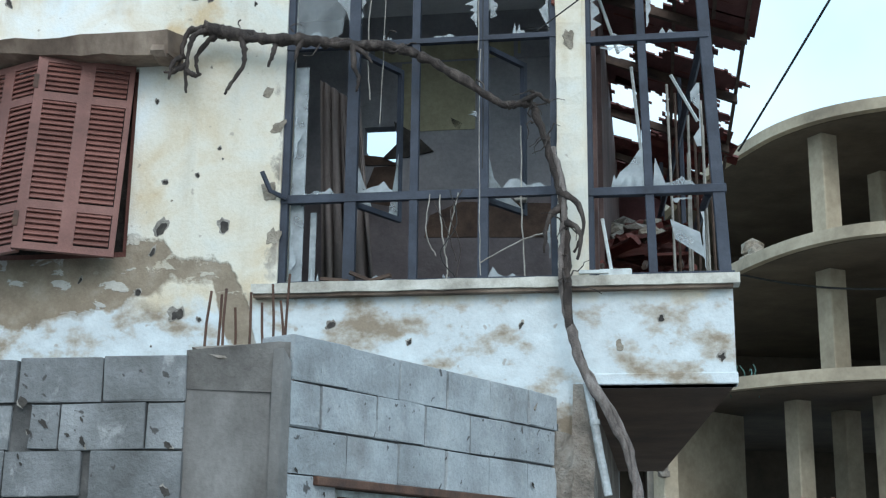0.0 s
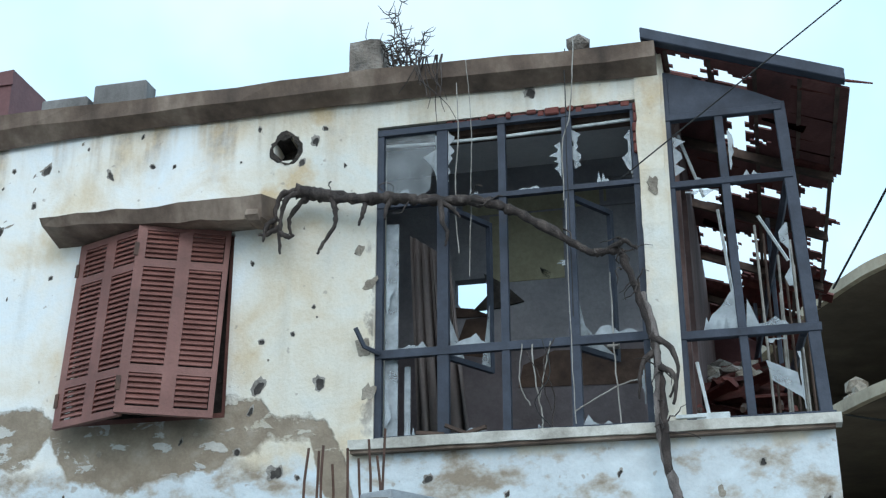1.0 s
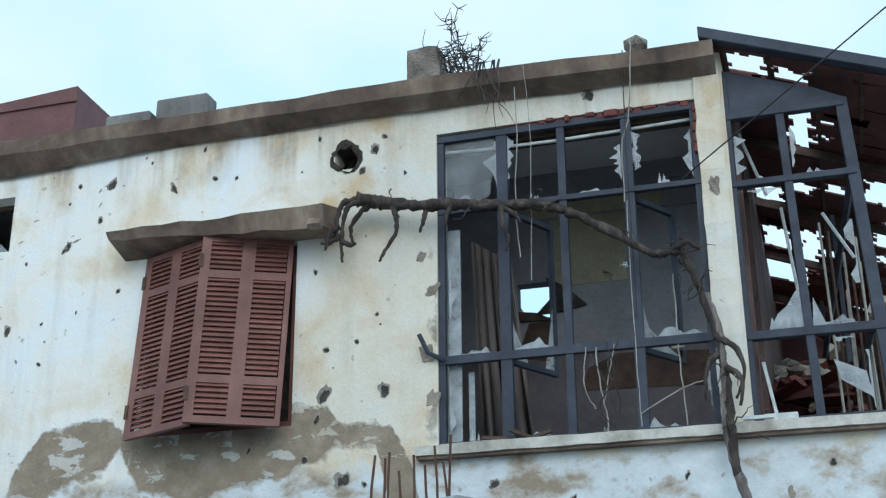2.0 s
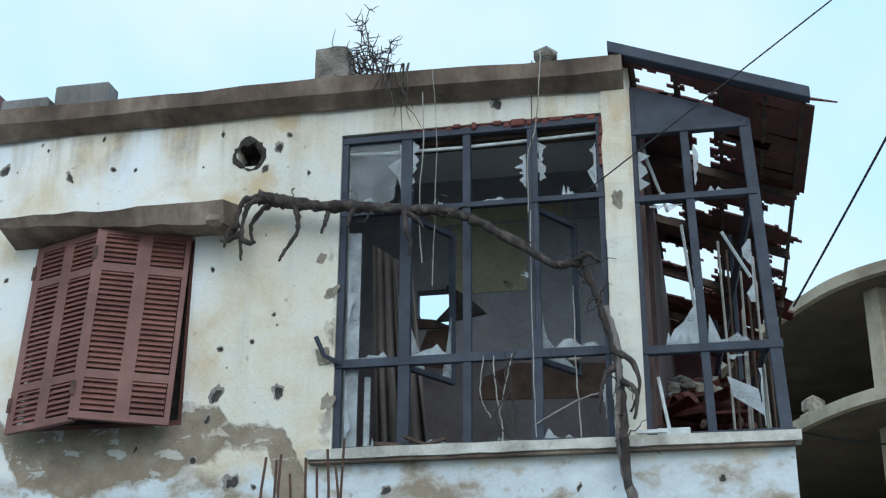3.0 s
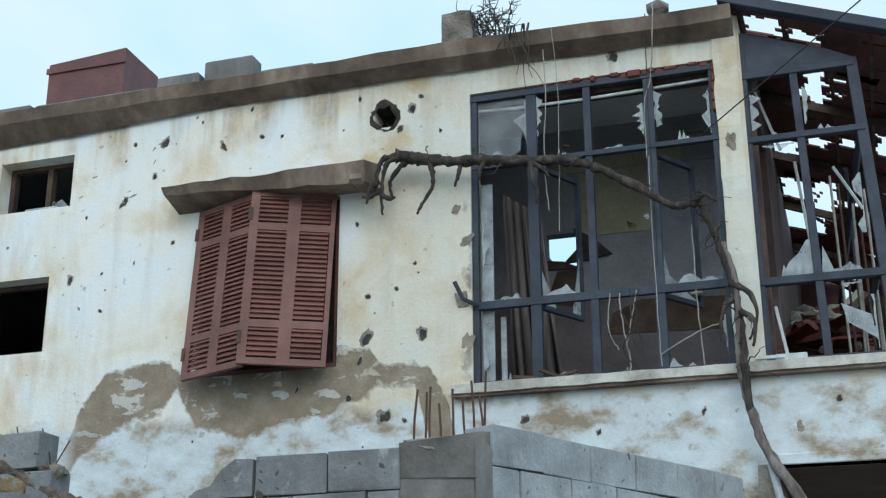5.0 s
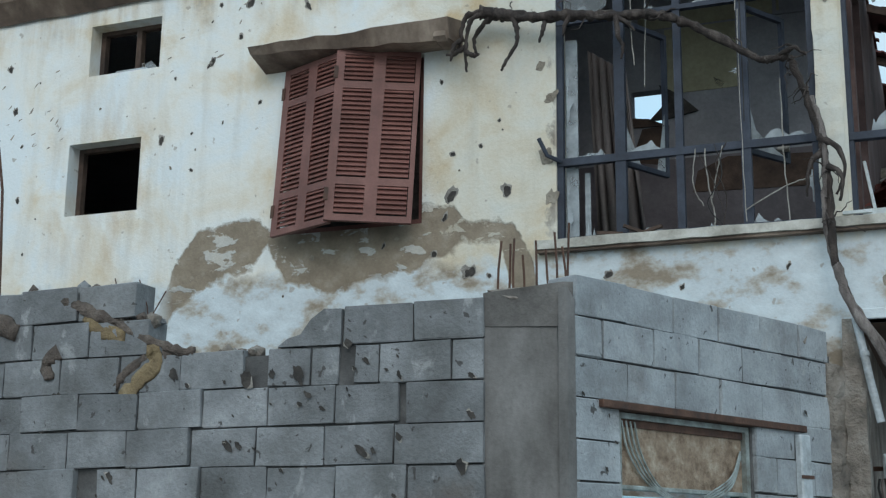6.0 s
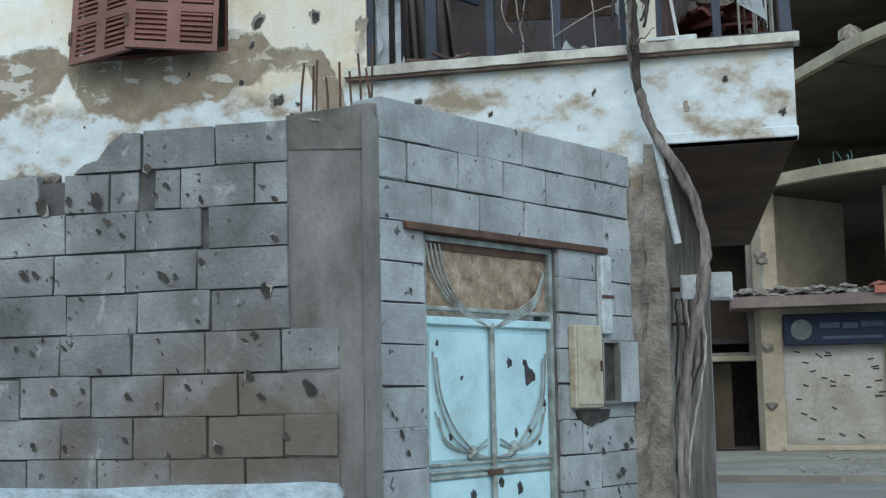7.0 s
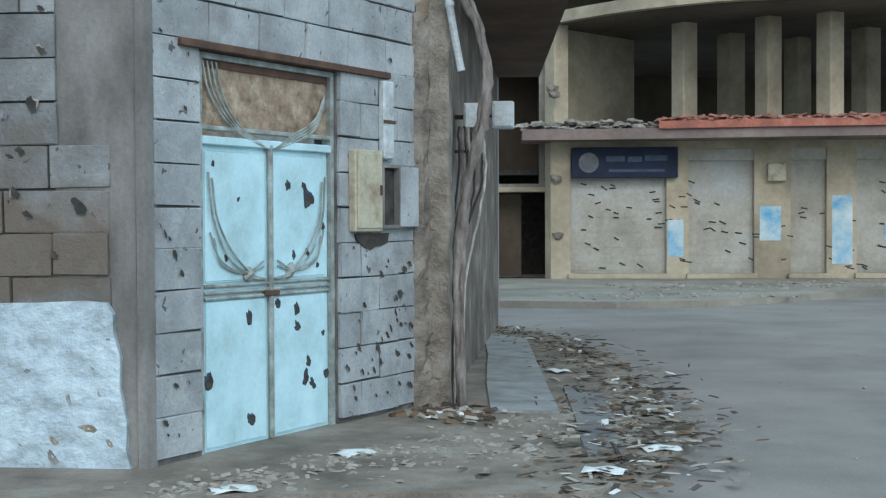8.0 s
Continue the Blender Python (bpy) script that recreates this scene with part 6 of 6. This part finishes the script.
for k, (az, d, h) in enumerate(((19.9, 25.6, 0.1), (20.15, 25.7, 0.3), (20.4, 25.5, 0.12), (20.6, 25.8, 0.2), (20.0, 25.9, 0.45))):
    x, y = polar(az, d)
    part("rubble_lump", hump(0.22, 0.2, random.Random(60 + k)), SPALL, far, m=pose(x, y, 7.02 + h))
net = thing("torn_net", Matrix(), "torn teal shade net caught on the slab edge", "net")
x0, y0 = polar(18.3, 24.3)
for k in range(9):
    pts = [Vector((x0 + 0.12 * k, y0 - 0.1, 4.62))]
    d = Vector((r.uniform(-0.6, 0.6), -0.1, r.uniform(-0.4, 0.5)))
    for _ in range(6):
        d = (d + Vector((r.gauss(0, 0.45), r.gauss(0, 0.15), r.gauss(-0.1, 0.4)))).normalized()
        pts.append(pts[-1] + d * 0.06)
    part("strand", tube(bmesh.new(), pts, 0.016, 0.007, 5), TEAL, net)

# shop row
S0, S1 = Vector((6.95, 17.75, 0)), Vector((15.5, 15.6, 0))
sd = (S1 - S0).normalized()
SHOP = Matrix.Translation(S0) @ Matrix.Rotation(math.atan2(sd.y, sd.x), 4, "Z")
shops = thing("shop_row", SHOP, "row of closed dusty shops with grey roller shutters", "shops")
L = (S1 - S0).length
bays = [(0.28, 2.1), (2.52, 3.75), (4.43, 5.1), (5.66, 8.6)]
part("front_wall", pierced(-0.1, L + 6, GZ, 2.2, 0, 0.3, [(a, b, GZ + 0.2, 1.95) for a, b in bays]), FARCON, shops)
for a, b in bays:
    roll = part("roller_shutter", boxes((a, b, 0.12, 0.14, GZ + 0.2, 1.95)), ROLLER, shops)
    for k in range(16):
        z = GZ + 0.26 + k * 0.145
        part("slat", boxes((a + 0.01, b - 0.01, 0.113, 0.12, z, z + 0.139)), ROLLER, roll)
    part("shutter_housing", boxes((a - 0.02, b + 0.02, 0.04, 0.13, 1.72, 1.95), bevel=0.01), ROLLER, shops)
    part("threshold", boxes((a - 0.05, b + 0.05, -0.12, 0.14, GZ + 0.1, GZ + 0.2), bevel=0.01), FARCON, shops)
r = random.Random(55)
for k in range(110):
    x, z = r.uniform(0.35, 8.4), r.uniform(-0.35, 1.35)
    bm = boxes((-0.06 * r.uniform(0.5, 1.4), 0.06, 0.098, 0.1045, -0.012, 0.014))
    part("shrapnel_cut", bm, BLACKHOLE, shops, m=pose(x, 0, z, 0, r.uniform(-15, 35)) if any(a < x - 0.1 and x + 0.1 < b for a, b in bays) else pose(x, -0.1, z, 0, r.uniform(-15, 35)))
sign = thing("shop_sign", SHOP, "faded navy blue shop sign with pale illegible lettering", "sign")
part("board", boxes((0.3, 2.3, -0.14, -0.02, 1.4, 1.98), bevel=0.012), SIGNBLUE, sign)
bm = bmesh.new()
bmesh.ops.create_cone(bm, cap_ends=True, segments=20, radius1=0.19, radius2=0.19, depth=0.012)
part("round_emblem", bm, surface("dull_emblem", (0.12, 0.13, 0.14), (0.08, 0.09, 0.1), (0.16, 0.17, 0.18), 5, 30, relief=0), sign, m=pose(0.62, -0.145, 1.69, 90))
for x0, x1, z in ((0.95, 1.3, 1.76), (1.36, 1.62, 1.75), (1.68, 2.1, 1.77), (1.0, 2.05, 1.56)):
    part("lettering_bar", boxes((x0, x1, -0.147, -0.139, z - 0.05, z + 0.05 if z > 1.6 else z)), SIGNPALE, sign)
for x0, x1, z0, z1 in ((2.12, 2.42, -0.1, 0.6), (5.2, 5.58, -0.25, 1.05), (3.85, 4.25, 0.2, 0.85), (6.2, 7.0, 0.2, 0.55)):
    po = thing("poster", SHOP, "torn blue and white poster pasted on the shopfront", "poster", "posters on shopfronts")
    y = 0.09 if x0 > 6 else -0.006
    part("sheet", boxes((x0, x1, y, y + 0.004, z0, z1)), POSTER, po)
part("wall_lamp", boxes((3.98, 4.32, -0.14, 0.0, 1.32, 1.66), bevel=0.02), OCHRE, shops, "pale yellow wall lamp box")

# canopy over the shops, littered with tiles
canopy2 = thing("shop_canopy", Matrix(), "sagging concrete shop canopy with red edge and rubble", "canopy")
C2 = curve([(6.2, 17.35), (7.4, 17.0), (8.6, 16.55), (9.8, 16.05), (11.2, 15.5), (13, 14.95), (16, 14.3), (22, 13.8)], 6)
back = [(x + 0.3, y + 1.3) for x, y in C2[::-1]]
part("slab", slab(C2 + back, 2.1, 2.3), surface("purple_grey_concrete", (0.2, 0.15, 0.14), (0.13, 0.1, 0.095), (0.27, 0.22, 0.2), 1.2, 12), canopy2)
red = [q for q in C2 if q[0] > 8.5]
part("red_edge", slab([(x - 0.03, y - 0.06) for x, y in red] + [(x + 0.05, y + 0.12) for x, y in red[::-1]], 2.28, 2.42), surface("red_painted_edge", (0.4, 0.14, 0.1), (0.22, 0.09, 0.07), (0.48, 0.22, 0.17), 2.5, 20), canopy2, "faded red painted canopy edge")
spots = []
for k in range(700):
    i = r.randrange(len(C2) - 1)
    t = r.random()
    x, y = C2[i][0] + (C2[i + 1][0] - C2[i][0]) * t, C2[i][1] + (C2[i + 1][1] - C2[i][1]) * t
    spots.append((x + r.uniform(0.05, 0.3), y + r.uniform(0.1, 0.9), 2.3 + r.random() * 0.14))
scatter("canopy_rubble", CHIP, spots, 0.11, "rubble and broken tiles heaped on the shop canopy", "rubble", r)

spots = []
for k in range(420):
    i = r.randrange(len(red) - 1)
    t = r.random()
    spots.append((red[i][0] + (red[i + 1][0] - red[i][0]) * t + r.uniform(-0.05, 0.15), red[i][1] + (red[i + 1][1] - red[i][1]) * t + r.uniform(-0.06, 0.4), 2.41 + r.random() * 0.07))
scatter("canopy_tiles", CANOPYTILE, spots, 0.1, "broken red tiles along the shop canopy edge", "tiles", r)

# recessed entrance between house and shops
lane = thing("entrance_wall", Matrix(), "dim rendered wall with an open dark doorway", "wall")
a, b = Vector((*polar(11.0, 25.4), 0)), Vector((*polar(15.8, 25.4), 0))
d = (b - a).normalized()
lane.matrix_world = Matrix.Translation(a) @ Matrix.Rotation(math.atan2(d.y, d.x), 4, "Z")
W = (b - a).length
# the upper opening is made up, to darken the shaded wall over the door
part("render", pierced(-3.5, W, GZ, 4.4, 0, 0.25, [(0.95, 2.0, GZ + 0.1, 1.15), (0.55, 1.85, 1.32, 3.7)]), surface("grimy_render", (0.2, 0.185, 0.16), (0.12, 0.105, 0.085), (0.27, 0.255, 0.225), 1, 12), lane)
# dark box behind that opening stands in for the wall's shade
part("upper_room", boxes((0.4, 2.0, 1.8, 1.9, 1.25, 3.9)), FARSHADE, lane)
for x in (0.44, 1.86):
    part("room_side", boxes((x, x + 0.1, 0.25, 1.8, 1.25, 3.9)), FARSHADE, lane)
part("room_ceiling", boxes((0.4, 2.0, 0.25, 1.9, 3.7, 3.8)), FARSHADE, lane)
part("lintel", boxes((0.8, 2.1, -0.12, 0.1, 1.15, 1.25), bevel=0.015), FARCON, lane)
part("door_leaf", boxes((0.97, 1.5, 0.6, 0.64, GZ + 0.1, 1.12)), FARSHADE, lane)
# passage sheets painted black: the doorway's shade is put in their colour
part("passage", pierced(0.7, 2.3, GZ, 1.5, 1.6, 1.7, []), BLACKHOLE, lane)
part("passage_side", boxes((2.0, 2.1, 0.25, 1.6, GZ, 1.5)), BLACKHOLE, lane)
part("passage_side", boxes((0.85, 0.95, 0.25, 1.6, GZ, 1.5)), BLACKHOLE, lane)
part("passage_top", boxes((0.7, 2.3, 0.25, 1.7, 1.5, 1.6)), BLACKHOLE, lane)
part("step", boxes((0.6, 2.2, -0.4, 0.0, GZ, GZ + 0.1), bevel=0.01), FARCON, lane)

# pavement before the shops
bm = slab([(2.5, 12.2), (4.2, 11.5), (5.85, 10.7), (7.5, 10.8), (9.5, 11.9), (11.5, 13.2), (16, 12.9), (26, 12.4), (26, 20), (2, 20)], GZ - 0.05, GZ + 0.1)
tagged(part("pavement_far", bm, surface("dusty_pavement", (0.25, 0.235, 0.2), (0.16, 0.15, 0.13), (0.33, 0.31, 0.27), 0.8, 20)), "dusty pavement before the shops", "pavement", kind="structure")
spots = [(r.uniform(7, 12), r.uniform(13.2, 15.5), GZ + 0.1) for _ in range(160)] + [(r.uniform(5.5, 9), r.uniform(11.2, 13), GZ + 0.1) for _ in range(70)]
scatter("pavement_rubble", CHIP, spots, 0.055, "rubble and rubbish along the shopfronts", "rubble", r)

# ---- single blocks of the two walls ----
def yard_top(x):
    """Height of the broken top of the yard wall."""
    if x > -1.4:
        return 2.08
    if x > -2.44:
        return 1.86
    if x > -2.75:
        return 2.07
    return 2.29


# cavities where a block's corner is knocked out
HOLES = ((-1.75, 1.73, 0.05), (-1.22, 1.74, 0.045), (-0.88, 1.52, 0.03), (-2.82, 1.17, 0.06), (-2.56, 0.98, 0.05))


def keep_yard(a, b, z):
    if z + 0.1 > yard_top((a + b) / 2) or z < 0.08:
        return []
    for x, h, half in HOLES:
        if a < x < b and z < h < z + 0.213:
            return [(a, x - half), (x + half, b)]
    return [(a, b)]


rows = []
PHASE = {-2: -0.93, -1: -0.834, 0: -1.024, 1: -0.87, 2: -0.932, 3: -0.857, 4: -0.888, 5: -1.12, 6: -0.875, 7: -1.08}
for k, joint in PHASE.items():
    z = 1.829 - 0.213 * (k + 1)
    first = -5.6
    rows.append((z, first, -0.43 if z > 0.8 else -0.17, (first - joint) % 0.41))
lay(yard_wall, rows, 0.213, 0.41, keep_yard, seed=5)
part("mortar_fillet", sheet([(-1.64, 1.836), (-1.255, 1.836), (-1.255, 2.03), (-1.36, 2.035), (-1.44, 1.98), (-1.5, 1.9), (-1.58, 1.88)], -0.004, 0.17), BLOCK, yard_wall, "slumped mortar at the end of the top course")


def keep_gate(a, b, z):
    if z + 0.1 > 2.12 - 0.03 * (a + b) / 2:
        return []
    if z + 0.04 < 1.48:
        if a < 0.42:
            b = min(b, 0.41)
        elif b > 1.6:
            a = max(a, 1.61)
        else:
            return []
        if b - a > 0.5:
            return []
    return [(a, b)]


rows = []
for k in range(13):
    z = GZ + 0.063 + 0.2075 * k - 0.005
    if z + 0.04 < 1.48:
        lay(gate_wall, [(z, 0.06, 0.415, 0), (z, 1.61, 2.44, 0.0 if k % 2 else 0.2)], 0.2075, 0.41, keep_gate, seed=20 + k)
    else:
        lay(gate_wall, [(z, 0.06, 2.44, 0.19 if k % 2 else 0.0)], 0.2075, 0.41, keep_gate, seed=20 + k)
